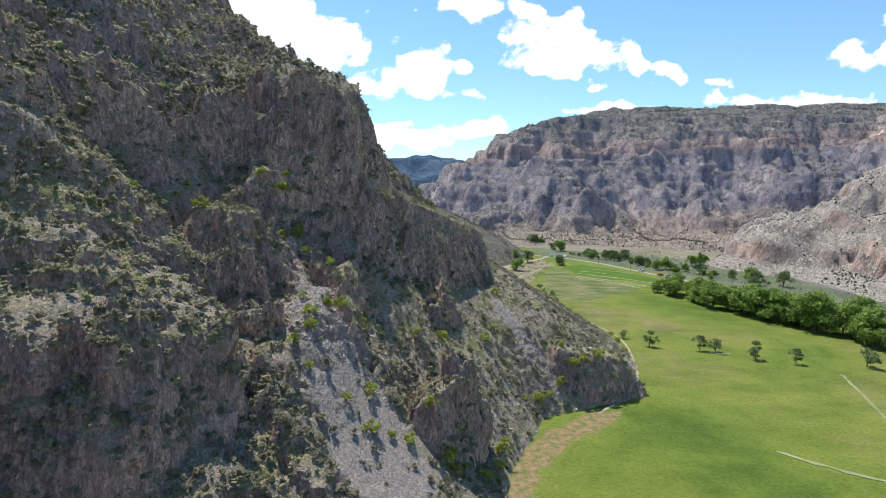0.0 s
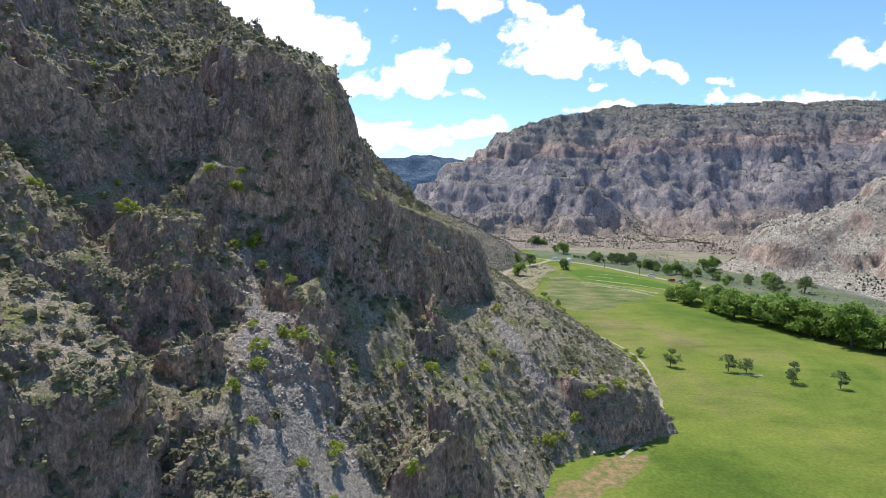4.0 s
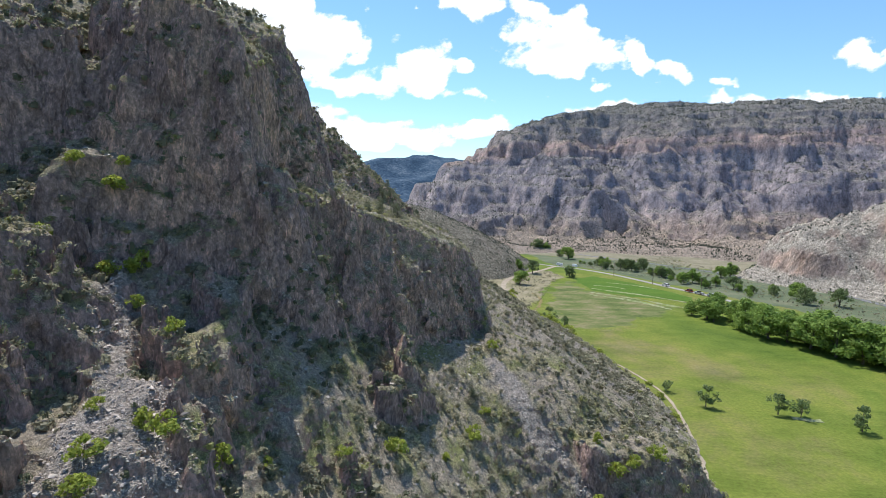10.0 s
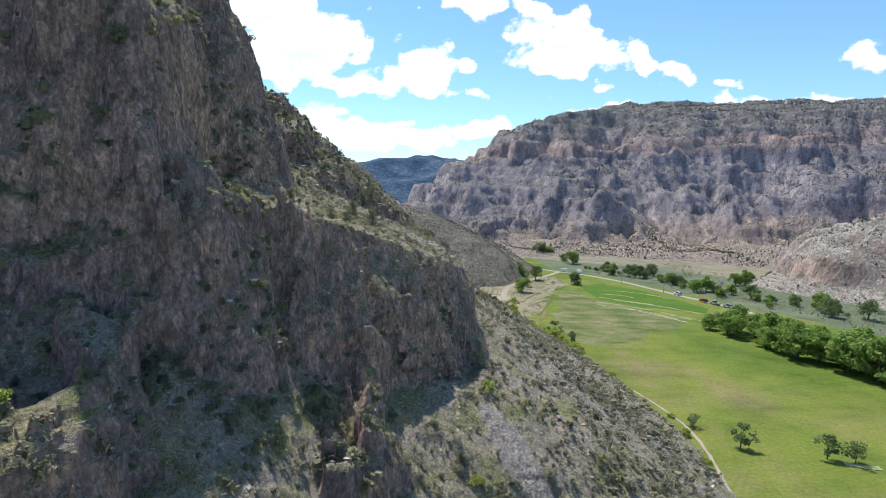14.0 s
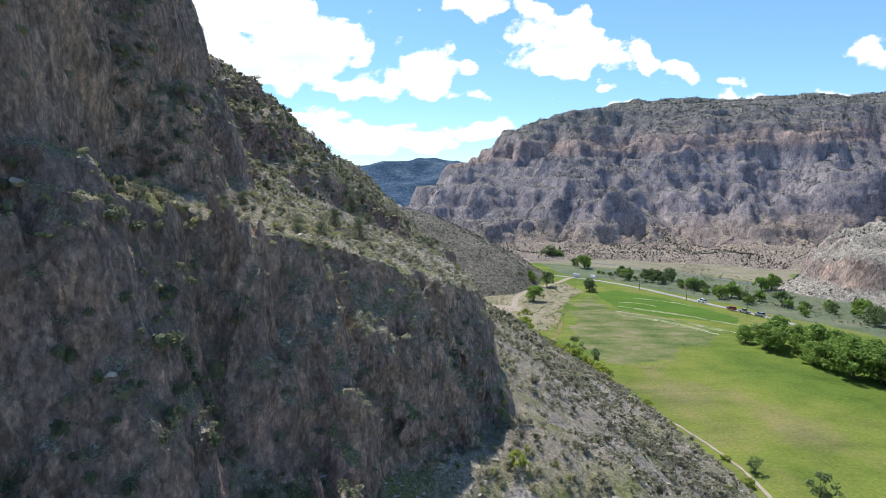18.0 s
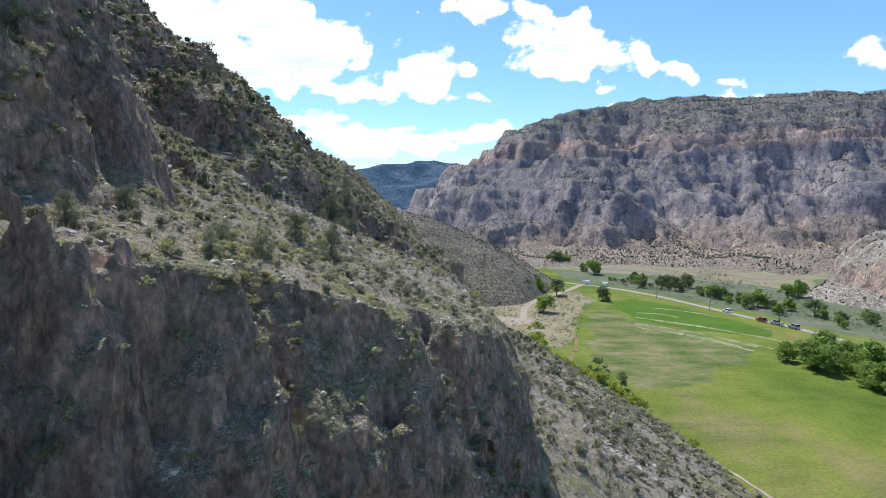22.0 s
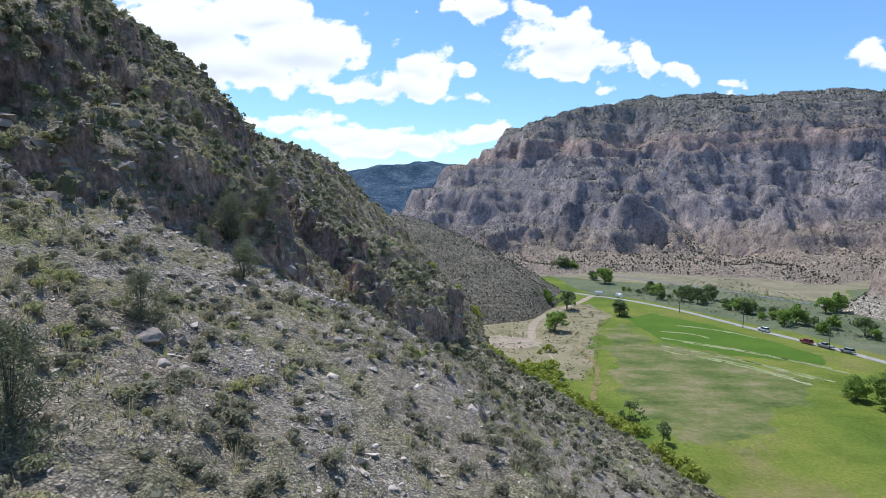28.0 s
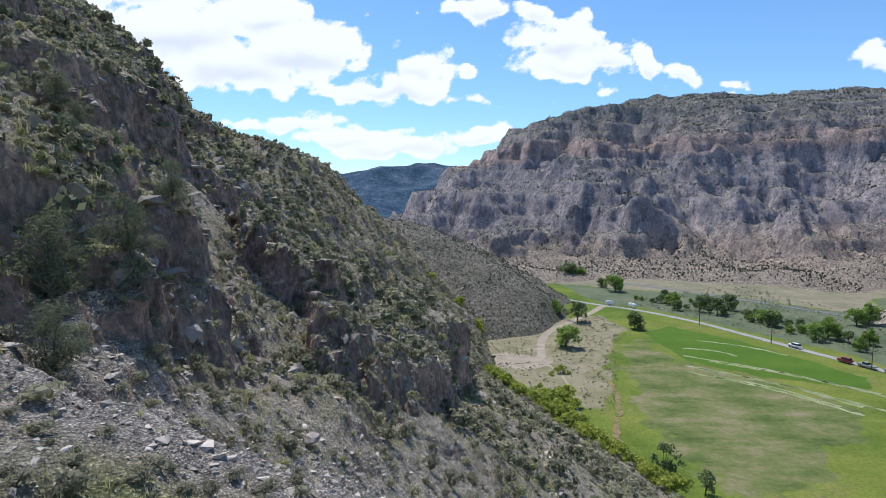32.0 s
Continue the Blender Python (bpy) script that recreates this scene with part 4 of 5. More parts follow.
def make_tree(name, label, category, group, height, spread, leaf, seed, bare=0.18, clumps=26, leaves=70, card=0.34, trunk=0.03, lobed=1.0, limbs=7, thin=1.0, cone=False):
    """A tree at the origin: a tapered trunk with limbs, and a crown of many small leaves in uneven clumps."""
    r = np.random.default_rng(seed)
    thing = tagged(new(name), label, category, group)
    bm = bmesh.new()
    fork = height * bare
    lean = r.normal(0, 0.03, 2) * height
    top = (lean[0] * 2, lean[1] * 2, height * 0.72)
    tube(bm, [(0, 0, -0.5), (lean[0] * 0.3, lean[1] * 0.3, fork), (lean[0], lean[1], height * 0.45), top], [height * trunk * 1.3, height * trunk, height * trunk * 0.6, height * trunk * 0.15])
    centres = []
    for k in range(clumps):
        ang, u = r.uniform(0, 6.283), r.uniform(0, 1)
        z = fork + (height - fork) * (0.12 + 0.82 * u)
        wide = spread * math.sqrt(max(0.05, 1 - (2 * u - 0.85) ** 2 * 0.8)) * r.uniform(0.35, 1.0) * (1 + 0.25 * lobed * math.sin(3 * ang + seed))
        if cone:
            u = u ** 1.4
            z = height * (0.1 + 0.85 * u)
            wide = spread * (1.0 - 0.72 * u) * r.uniform(0.25, 1.0) * (1 + 0.3 * math.sin(2 * ang + seed))
        centres.append((math.cos(ang) * wide + lean[0], math.sin(ang) * wide + lean[1], z - 0.06 * height))
    stem = part("trunk", bm, BARK, thing, "rough grey-brown bark")
    for c in centres[:limbs]:
        bm = bmesh.new()
        a = Vector((lean[0] * 0.4, lean[1] * 0.4, fork * r.uniform(0.8, 1.6)))
        mid = a.lerp(Vector(c), 0.55) + Vector((0, 0, -0.04 * height))
        tube(bm, [a, mid, c], [height * trunk * 0.5, height * trunk * 0.3, height * trunk * 0.08], 5)
        part("limb", bm, BARK, stem)
    P, O = [], []
    for c in centres:
        d = r.normal(0, 1, (leaves, 3))
        d /= np.linalg.norm(d, axis=1, keepdims=True)
        rad = spread * r.uniform(0.26, 0.46)
        P.append(np.array(c) + d * (rad * r.uniform(0.55, 1.05, (leaves, 1))) * (1, 1, 0.75))
        O.append(d + (0, 0, 0.3))
    P, O = np.concatenate(P), np.concatenate(O)
    P[:, 2] = np.maximum(P[:, 2], 0.02 * height)
    pts, fc = cards(r, P, O, card, thin)
    tint = np.repeat(np.clip(r.normal(0.45, 0.2, clumps), 0, 1), leaves * 4)
    part("crown", raw_mesh("crown", pts, fc, leaf, False, tint), leaf, thing)
    return thing


def plant(models, spots, rng, low=0.8, high=1.2, height=top_of):
    """Copies of tree models at plan spots; the first spots use the models themselves."""
    for k, spot in enumerate(spots):
        x, y = spot[:2]
        s = rng.uniform(low, high) * (spot[2] if len(spot) > 2 else 1)
        m = Matrix.LocRotScale((x, y, height(x, y) - 0.05), Euler((0, 0, rng.uniform(0, 6.28))), (s, s, s * rng.uniform(0.9, 1.1)))
        if k < len(models):
            models[k].matrix_world = m
        else:
            made = copy_thing(models[k % len(models)], Matrix.Identity(4))
            made.matrix_basis = m


rt = random.Random(5)
flat = lambda x, y: 0.0
# the dense cottonwood grove beside the pasture
grove = [make_tree("cottonwood_tree", "leafy green cottonwood tree in a dense grove", "tree", "cottonwood grove", 10.5, 5.0, COTTONWOOD, 20 + k, 0.12, 34, 70, 0.44) for k in range(5)]
spots = []
for row, depth in ((0, 2.5), (1, 10.5), (2, 20)):
    for k in range(16 - row * 3):
        u = (k + 0.5 * (row % 2) + rt.uniform(-0.25, 0.25)) / 14 + row * 0.03
        x = np.interp(u, [0, 0.3, 0.6, 1, 1.3], [109, 119, 131, 146, 156])
        y = np.interp(u, [0, 0.3, 0.6, 1, 1.3], [288, 258, 228, 190, 155])
        spots.append((x + depth * 0.92 + rt.uniform(-1, 1), y + depth * 0.35 + rt.uniform(-1.5, 1.5), (0.95 if row < 2 else 0.85) * np.interp(u, [0.2, 1.0], [0.95, 1.4])))
plant(grove, spots, np.random.default_rng(3), 0.6, 1.2, flat)
# darker trees and willows along the river road
river = [make_tree("riverside_tree", "dark green riverside tree beside the gravel road", "tree", "riverside trees", 9.0, 4.2, WILLOW if k % 2 else COTTONWOOD, 40 + k, 0.15, 26, 60, 0.42) for k in range(4)]
spots = []
for k in range(58):
    u = rt.random()
    x, y = np.interp(u, [0, 0.25, 0.5, 0.75, 1], [92, 108, 128, 142, 172]), np.interp(u, [0, 0.25, 0.5, 0.75, 1], [455, 432, 398, 368, 300])
    off = rt.choice((6, 10, 14, 18, 24, 30)) + rt.uniform(-2, 2)
    spots.append((x + off * 0.85, y + off * 0.5, rt.choice((0.3, 0.4, 0.5, 0.65, 0.9))))
spots += [(x, y, s) for x, y, s in ((104, 486, 1.5), (90, 540, 1.2), (97, 540, 0.8), (63, 403, 1.15), (49, 361, 1.1), (83, 391, 0.85), (187, 405, 1.0), (193, 412, 0.8), (180, 402, 0.9), (100, 500, 0.7), (55, 412, 0.8), (45, 404, 0.9))]
plant(river, spots, np.random.default_rng(4), 0.85, 1.1, flat)
# lone trees on the pasture
lone = [make_tree("pasture_tree", "small thin-leaved tree standing alone in the pasture", "tree", "pasture trees", 5.6, 2.3, WILLOW, 60 + k, 0.2, 20, 42, 0.22, 0.022) for k in range(3)]
plant(lone, [(69, 185, 1.0), (84, 181, 0.95), (88, 179, 0.85), (97, 172, 1.05), (107, 168, 0.9), (127, 166, 1.15), (47, 268, 1.15), (52, 262, 0.9), (64, 195, 0.6)], np.random.default_rng(6), 0.95, 1.05, flat)
# spring-green bushes
bushes = [make_tree("green_bush", "bright yellow-green bush in fresh leaf", "bush", "spring-green bushes", 2.6, 1.7, YELLOW, 80 + k, 0.06, 16, 32, 0.22, 0.02, limbs=4) for k in range(4)]
spots = []
for k in range(76):
    u = rt.random()
    x, y = np.interp(u, [0, 0.3, 0.5, 0.75, 1], [20, 30, 37, 42, 50]), np.interp(u, [0, 0.3, 0.5, 0.75, 1], [322, 302, 284, 264, 240])
    spots.append((x + rt.uniform(-2.2, 2.2), y + rt.uniform(-3, 3), rt.uniform(0.9, 1.45)))
for k in range(22):
    spots.append((rt.gauss(33, 3.5), rt.gauss(302, 4.5), rt.uniform(1.1, 1.6)))
for k in range(26):
    u = rt.random()
    spots.append((np.interp(u, [0, 0.5, 1], [2, 25, 48]) + rt.uniform(-2, 2), np.interp(u, [0, 0.5, 1], [366, 374, 402]) + rt.uniform(-4, 4), rt.uniform(0.7, 1.5)))
for x, y in ((31, 133), (28, 131), (34, 134), (25, 128), (22, 126), (29, 136), (19, 124), (38, 136), (41, 331), (40, 334), (43, 330), (38, 329), (36, 296), (33, 299), (38, 298), (35, 302), (-33, 118), (-36, 117), (-30, 120), (-39, 116),
             (-34, 122), (-27, 113), (-22, 110), (-25, 102), (-22, 94.5), (-20.6, 101.5), (-23, 97), (-15, 88), (-21, 89), (-24, 91), (-12, 92), (-33.4, 123), (-38, 121), (-31, 119), (-15, 104), (-5, 112), (0, 119), (6, 124), (10, 131), (14, 150), (-48, 112), (-52, 118), (-45, 108), (-56, 104), (58, 176), (60, 190), (61, 200), (56, 214), (55, 226), (-12, 108), (-18, 100), (12, 136), (-60, 126), (-2, 90), (1, 89), (4, 90), (7, 91), (9, 93), (-5, 88), (-8, 87), (10, 97), (11, 101), (-11, 86), (2, 88), (12, 105)):
    spots.append((x, y, rt.uniform(0.45, 0.85)))
plant(bushes, spots, np.random.default_rng(8), 0.8, 1.15)
JUNIPER_SPOTS = [(-3.4, 161, 0.95), (-5.8, 152, 0.8), (-8.0, 151, 0.6), (-13, 150, 0.7), (-4.8, 169, 0.85), (-7, 186, 0.9), (-9, 184, 0.8), (-7, 164, 0.9), (-9, 189, 1.15),
                 (-7.5, 192, 1.05), (-9, 199, 0.9), (-16, 200, 0.9), (-13.5, 198, 0.8), (-15, 135, 0.6), (-7, 147, 0.55), (-5, 180, 0.8), (-12.5, 144, 0.6), (-18, 114, 0.7), (-16, 119, 0.8), (10, 138, 0.7), (-18, 208, 0.9), (-22, 204, 0.8)]
# dark junipers on the slope
junipers = [make_tree("juniper", "dark green juniper rooted among the rocks", "tree", "slope junipers", 3.0, 1.5, JUNIPER, 100 + k, 0.0, 30, 150, 0.09, 0.02, 0.8, limbs=12, thin=0.33, cone=True) for k in range(4)]
spots = [(x, y, s) for x, y, s in JUNIPER_SPOTS]
plant(junipers, spots, np.random.default_rng(9), 0.75, 0.95)


# boulders on the slope
def boulder_mesh(seed):
    r = np.random.default_rng(seed)
    bm = bmesh.new()
    bmesh.ops.create_icosphere(bm, subdivisions=3, radius=0.5)
    q = r.uniform(0, 50)
    cuts = [(Vector(r.normal(0, 1, 3)).normalized(), r.uniform(0.30, 0.42)) for k in range(9)]
    for v in bm.verts:
        for n, far in cuts:
            v.co -= n * max(0.0, v.co.dot(n) - far)
        v.co *= 1 + 0.10 * float(fbm(v.co.x * 4 + q, v.co.y * 4, v.co.z * 4, 3))
        v.co.z *= 0.8
    me = bpy.data.meshes.new("boulder")
    bm.to_mesh(me)
    bm.free()
    me.attributes.new("tint", "FLOAT", "POINT").data.foreach_set("value", np.full(len(me.vertices), r.uniform(0.05, 0.4), dtype=np.float32))
    me.materials.append(STONE)
    return me


BOULDERS = [boulder_mesh(k) for k in range(5)]
rb = random.Random(12)
for k, (x, y, s) in enumerate([(-0.5, 195, 1.5), (-4, 168, 1.7), (1, 176, 1.1), (4, 180, 0.9), (-9, 178, 1.2), (8, 170, 1.0), (-12, 184, 1.3), (3, 190, 1.4), (6, 200, 1.1), (-3, 203, 1.3), (-8, 160, 1.1), (2, 168, 0.8), (10, 186, 1.2), (-14, 176, 1.0),
                               (-18, 128, 1.4), (12, 118, 1.3), (16, 128, 1.1), (20, 116, 1.0), (5, 112, 1.5), (-6, 100, 1.2), (24, 150, 1.2), (28, 165, 1.1)]):
    ob = tagged(new("boulder", BOULDERS[k % 5]), "angular weathered grey-tan boulder lying on the slope", "boulder", "slope boulders")
    ob.matrix_world = Matrix.LocRotScale((x, y, top_of(x, y) + 0.05 * s), Euler((rb.uniform(-0.3, 0.3), rb.uniform(-0.3, 0.3), rb.uniform(0, 6.28))), (0.65 * s, 0.65 * s * rb.uniform(0.7, 1.0), 0.65 * s * rb.uniform(0.7, 1.0)))

spire = tagged(new("rock_spire", boulder_mesh(21)), "slender weathered rock spire standing on the ridge", "rock")
spire.matrix_world = Matrix.LocRotScale((-21.9, 225.7, 60.4), Euler((0.05, -0.12, 0.6)), (1.6, 2.0, 4.4))
spire.data.materials[0] = NEAR_ROCK


# ---- roads, paths and fields ----
def plain_material(name, stops, scale, rough=0.95, fine=2.5, fade=False, stretch=(1, 1, 1)):
    """Earth or grass of mottled tones; with fade it thins out into the pasture towards its border."""
    m, t, b = material(name, rough, 0.15)
    c = ramp(t, tnoise(t, scale, stretch, 6, 0.65), stops)
    n = tnoise(t, fine, detail=6, rough=0.7)
    c = mix(t, 0.6, c, ramp(t, n, [(0.3, (0.65,)), (0.7, (1.35,))]), "MULTIPLY")
    if fade:
        a = node(t, "ShaderNodeAttribute", attribute_name="tint").outputs["Fac"]
        torn = mathn(t, "ADD", a, mathn(t, "MULTIPLY", mathn(t, "SUBTRACT", tnoise(t, 0.25, stretch, 6, 0.7), 0.5), 1.5))
        c = mix(t, node(t, "ShaderNodeMapRange", {0: torn, 1: 0.3, 2: 0.6}).outputs[0], pasture_colour(t)[0], c)
    t.links.new(c, b.inputs["Base Color"])
    bump(t, b, n, 0.5, 0.1)
    return m


DIRT = plain_material("pale_dirt", [(0.3, (0.26, 0.21, 0.155)), (0.7, (0.40, 0.33, 0.25))], 0.3)
RED_DIRT = plain_material("red_dirt", [(0.36, (0.10, 0.14, 0.03)), (0.5, (0.20, 0.155, 0.07)), (0.64, (0.30, 0.19, 0.10))], 0.7, fade=True)
GRAVEL = plain_material("gravel_road", [(0.3, (0.26, 0.24, 0.215)), (0.7, (0.38, 0.355, 0.32))], 0.2)
CROP = plain_material("alfalfa", [(0.3, (0.055, 0.11, 0.010)), (0.7, (0.09, 0.15, 0.016))], 0.05, fade=True, stretch=(0.7, 1.3, 1))
FLATS = plain_material("river_scrub", [(0.3, (0.075, 0.095, 0.05)), (0.5, (0.115, 0.135, 0.075)), (0.7, (0.17, 0.165, 0.10))], 0.06, fine=0.5, fade=True)
ASPHALT = plain_material("worn_asphalt", [(0.3, (0.15, 0.15, 0.15)), (0.7, (0.21, 0.205, 0.20))], 0.15)
DRY = plain_material("dry_grass", [(0.3, (0.15, 0.145, 0.07)), (0.5, (0.235, 0.205, 0.12)), (0.7, (0.31, 0.26, 0.175))], 0.12, fade=True)
OLIVE = plain_material("rough_pasture", [(0.32, (0.06, 0.085, 0.022)), (0.45, (0.105, 0.13, 0.035)), (0.56, (0.165, 0.16, 0.065)), (0.68, (0.24, 0.20, 0.115))], 0.09, fine=0.8, fade=True, stretch=(0.7, 1.3, 1))
TAN = plain_material("tan_grass", [(0.3, (0.15, 0.145, 0.085)), (0.5, (0.22, 0.195, 0.125)), (0.7, (0.27, 0.23, 0.155))], 0.06, fine=0.5, fade=True)
SWATH = plain_material("mown_swath", [(0.3, (0.15, 0.20, 0.06)), (0.5, (0.24, 0.26, 0.12)), (0.7, (0.36, 0.36, 0.22))], 0.12)


def curve_points(pts, step):
    """Points along a smooth curve through pts."""
    out = []
    P = [np.array(p, float) for p in pts]
    P = [2 * P[0] - P[1]] + P + [2 * P[-1] - P[-2]]
    for a, b, c, d in zip(P, P[1:], P[2:], P[3:]):
        n = max(2, int(np.linalg.norm(c - b) / step))
        for k in range(n):
            u = k / n
            out.append(0.5 * (2 * b + (c - a) * u + (2 * a - 5 * b + 4 * c - d) * u * u + (3 * b - a - 3 * c + d) * u ** 3))
    return out + [P[-2]]


def ribbon(name, label, category, pts, width, mat, z=0.55, ragged=0.25, seed=1):
    """A road or path laid over the ground, with an uneven edge."""
    z = z * 0.2
    r = np.random.default_rng(seed)
    c = np.array(curve_points(pts, 1.5))
    d = np.gradient(c, axis=0)
    d /= np.linalg.norm(d, axis=1, keepdims=True) + 1e-9
    side = np.stack((d[:, 1], -d[:, 0]), 1)
    wl, wr = width / 2 * (1 + ragged * r.normal(0, 1, len(c))), width / 2 * (1 + ragged * r.normal(0, 1, len(c)))
    a, b = c + side * wr[:, None], c - side * wl[:, None]
    k = len(c)
    pts3 = np.concatenate([np.column_stack((q, np.full(k, h))) for q, h in ((a, z), (b, z), (a, -0.6), (b, -0.6))])
    i = np.arange(k - 1)
    f = np.concatenate((np.stack((i, i + 1, k + i + 1, k + i), 1), np.stack((i + 1, i, 2 * k + i, 2 * k + i + 1), 1), np.stack((k + i, k + i + 1, 3 * k + i + 1, 3 * k + i), 1)))
    return tagged(new(name, raw_mesh(name, pts3, f, mat, False, np.full(len(pts3), 0.75))), label, category, kind="structure")


def sheet(name, label, category, outline, mat, z, cell=2.5, ragged=2.0):
    """A patch of ground cover with an uneven border."""
    xs, ys = [p[0] for p in outline], [p[1] for p in outline]
    gx, gy = np.arange(min(xs) - 4, max(xs) + 4, cell), np.arange(min(ys) - 4, max(ys) + 4, cell)
    X, Y = np.meshgrid(gx, gy, indexing="ij")
    edge = line_distance(X, Y, outline + outline[:1])
    edge = np.where(inside(X, Y, outline), edge, -edge) + ragged * 1.6 * fbm(X / 7, Y / 7, 5.5, 4, 0.65)
    Z = z * 0.2 - 0.8 * smooth(0.0, -1.8, edge)
    i = np.arange(X.size).reshape(X.shape)
    f = np.stack((i[:-1, :-1], i[1:, :-1], i[1:, 1:], i[:-1, 1:]), -1).reshape(-1, 4)
    f = f[(edge.ravel()[f] > -2.5).any(1)]
    return tagged(new(name, raw_mesh(name, np.stack((X.ravel(), Y.ravel(), Z.ravel()), 1), f, mat, True, smooth(0.0, 2.0 + 1.5 * ragged, edge).ravel())), label, category, kind="structure")


sheet("ground_scrub", "grey-green brushy river flats beyond the gravel road", "scrub", [(70, 560), (82, 445), (104, 432), (124, 392), (150, 335), (168, 290), (178, 230), (190, 150), (245, 150), (240, 250), (240, 345), (240, 420), (340, 490), (330, 530), (215, 570), (120, 570)], FLATS, 0.42, 3.0)
sheet("ground_tan", "tan dry grassland at the foot of the mesa", "grass", [(50, 600), (78, 508), (120, 488), (160, 474), (186, 440), (206, 418), (240, 470), (330, 495), (215, 565), (120, 560)], TAN, 0.6, 3.0)
sheet("ground_rough", "mottled olive rough pasture with bare patches", "grass", [(50, 300), (62, 350), (80, 382), (84, 345), (100, 322), (118, 305), (92, 280), (70, 255), (52, 262)], OLIVE, 0.44, 1.5, 3.5)
sheet("ground_crop", "bright green alfalfa field with straight edges", "field", [(82, 384), (99, 399), (117, 374), (132, 330), (124, 318), (100, 328), (84, 345)], CROP, 0.46, 1.5, 0.6)
sheet("ground_dry", "dry grass and pale earth at the side valley mouth", "grass", [(5, 352), (24, 322), (40, 300), (48, 300), (58, 330), (66, 360), (82, 392), (78, 420), (60, 415), (42, 392), (20, 372), (4, 366)], DRY, 0.43, 1.5, 1.5)
sheet("ground_yard", "bare pale dirt yard in front of the shed", "yard", [(10, 344), (16, 336), (30, 334), (40, 338), (42, 348), (28, 352), (14, 352)], DIRT, 0.47, 1.0, 1.5)
ribbon("road_gravel", "pale gravel road along the river trees", "road", [(60, 470), (80, 446), (98, 430), (114, 406), (123, 384), (132, 360), (142, 336), (152, 300), (166, 250), (176, 200)], 3.4, GRAVEL, 0.55, 0.06)
ribbon("road_highway", "grey paved road at the foot of the bluff", "road", [(120, 520), (164, 462), (196, 412), (212, 380), (217, 340), (219, 290), (222, 240), (236, 150), (262, 40)], 4.2, ASPHALT, 0.9, 0.03)
ribbon("road_dirt", "pale dirt track winding to the shed", "track", [(84, 440), (72, 420), (60, 403), (47, 383), (41, 365), (38, 348), (29, 342), (16, 343)], 3.0, DIRT, 0.56, 0.15)
ribbon("path_slope", "worn dirt path along the foot of the slope", "path", [(38, 345), (41, 327), (40, 308), (38, 289), (41, 272), (46, 258), (54, 232), (61, 205), (62, 190), (59, 172), (53, 150), (46, 138), (36, 127)], 0.7, DIRT, 0.57, 0.3)
ribbon("path_red", "reddish bare earth path beside the pasture", "path", [(52, 335), (53, 318), (49, 301), (45, 290), (43, 279), (46, 268)], 1.4, RED_DIRT, 0.58, 0.35)
ribbon("path_field", "pale cattle trail across the pasture", "path", [(66, 109), (72, 103), (80, 97), (98, 86)], 0.9, SWATH, 0.56, 0.5)
ribbon("path_field_far", "pale cattle trail across the pasture", "path", [(114, 158), (111, 151), (107, 140), (101, 125), (96, 110)], 0.8, SWATH, 0.56, 0.5)
sheet("ground_red_strip", "strip of reddish bare earth with dry stubble", "earth", [(9, 82), (13, 84), (19, 98), (27, 110), (42, 123), (44, 131), (33, 128), (22, 118), (14, 106), (9, 96)], RED_DIRT, 0.5, 0.6, 0.9)
for k, (a, b) in enumerate((((82, 341), (116, 303)), ((86, 352), (124, 316)), ((84, 338), (112, 306)), ((86, 330), (106, 306)), ((92, 346), (126, 311)), ((90, 362), (104, 352)), ((100, 373), (122, 354)), ((80, 334), (108, 300)))):
    mid = ((a[0] + b[0]) / 2 + 2, (a[1] + b[1]) / 2 + 2)
    ribbon("ground_swath", "pale line of cut grass across the field", "swath", [a, mid, b], 1.3, SWATH, 0.50, 0.5, 10 + k)
ribbon("ground_wet_patch", "bare grey muddy patch beside a small tree", "mud", [(86, 179), (89, 178), (92, 177.5)], 1.6, SWATH, 0.5, 0.3)
# low brush over the river flats and the dry ground
n = 2600
u, v = rng.random(n), rng.random(n)
fx = np.interp(u, [0, 0.3, 0.6, 1], [95, 120, 165, 195]) + v * np.interp(u, [0, 0.5, 1], [95, 60, 22])
fy = np.interp(u, [0, 0.3, 0.6, 1], [450, 410, 330, 180]) + v * np.interp(u, [0, 0.5, 1], [70, 30, 5])
ob = scatter("flat_scrub", np.stack((fx, fy, np.full(n, 0.3)), 1), np.clip(rng.lognormal(0.2, 0.35, n), 0.7, 3.0), np.clip(rng.normal(0.4, 0.2, n), 0, 1), ROUGH_BUSH, SAGE, rng)
tagged(ob, "grey-green willow scrub on the river flats", "shrubs", kind="stuff")
n = 2400
fx, fy = rng.uniform(8, 78, n), rng.uniform(300, 415, n)
ok = inside(fx, fy, [(5, 352), (24, 322), (40, 300), (48, 300), (58, 330), (66, 360), (82, 392), (78, 420), (60, 415), (42, 392), (20, 372), (4, 366)]) & (line_distance(fx, fy, [(84, 440), (60, 403), (41, 365), (38, 345), (16, 343)]) > 3) & (line_distance(fx, fy, [(38, 345), (41, 327), (40, 308), (38, 289)]) > 2)
ob = scatter("dry_scrub", np.stack((fx, fy, np.full(n, 0.35)), 1)[ok], np.clip(rng.lognormal(-0.1, 0.3, ok.sum()), 0.5, 1.6), np.clip(rng.normal(0.2, 0.2, ok.sum()), 0, 1), ROUGH_BUSH, SAGE, rng)
tagged(ob, "dry sagebrush on the pale flat ground", "shrubs", kind="stuff")


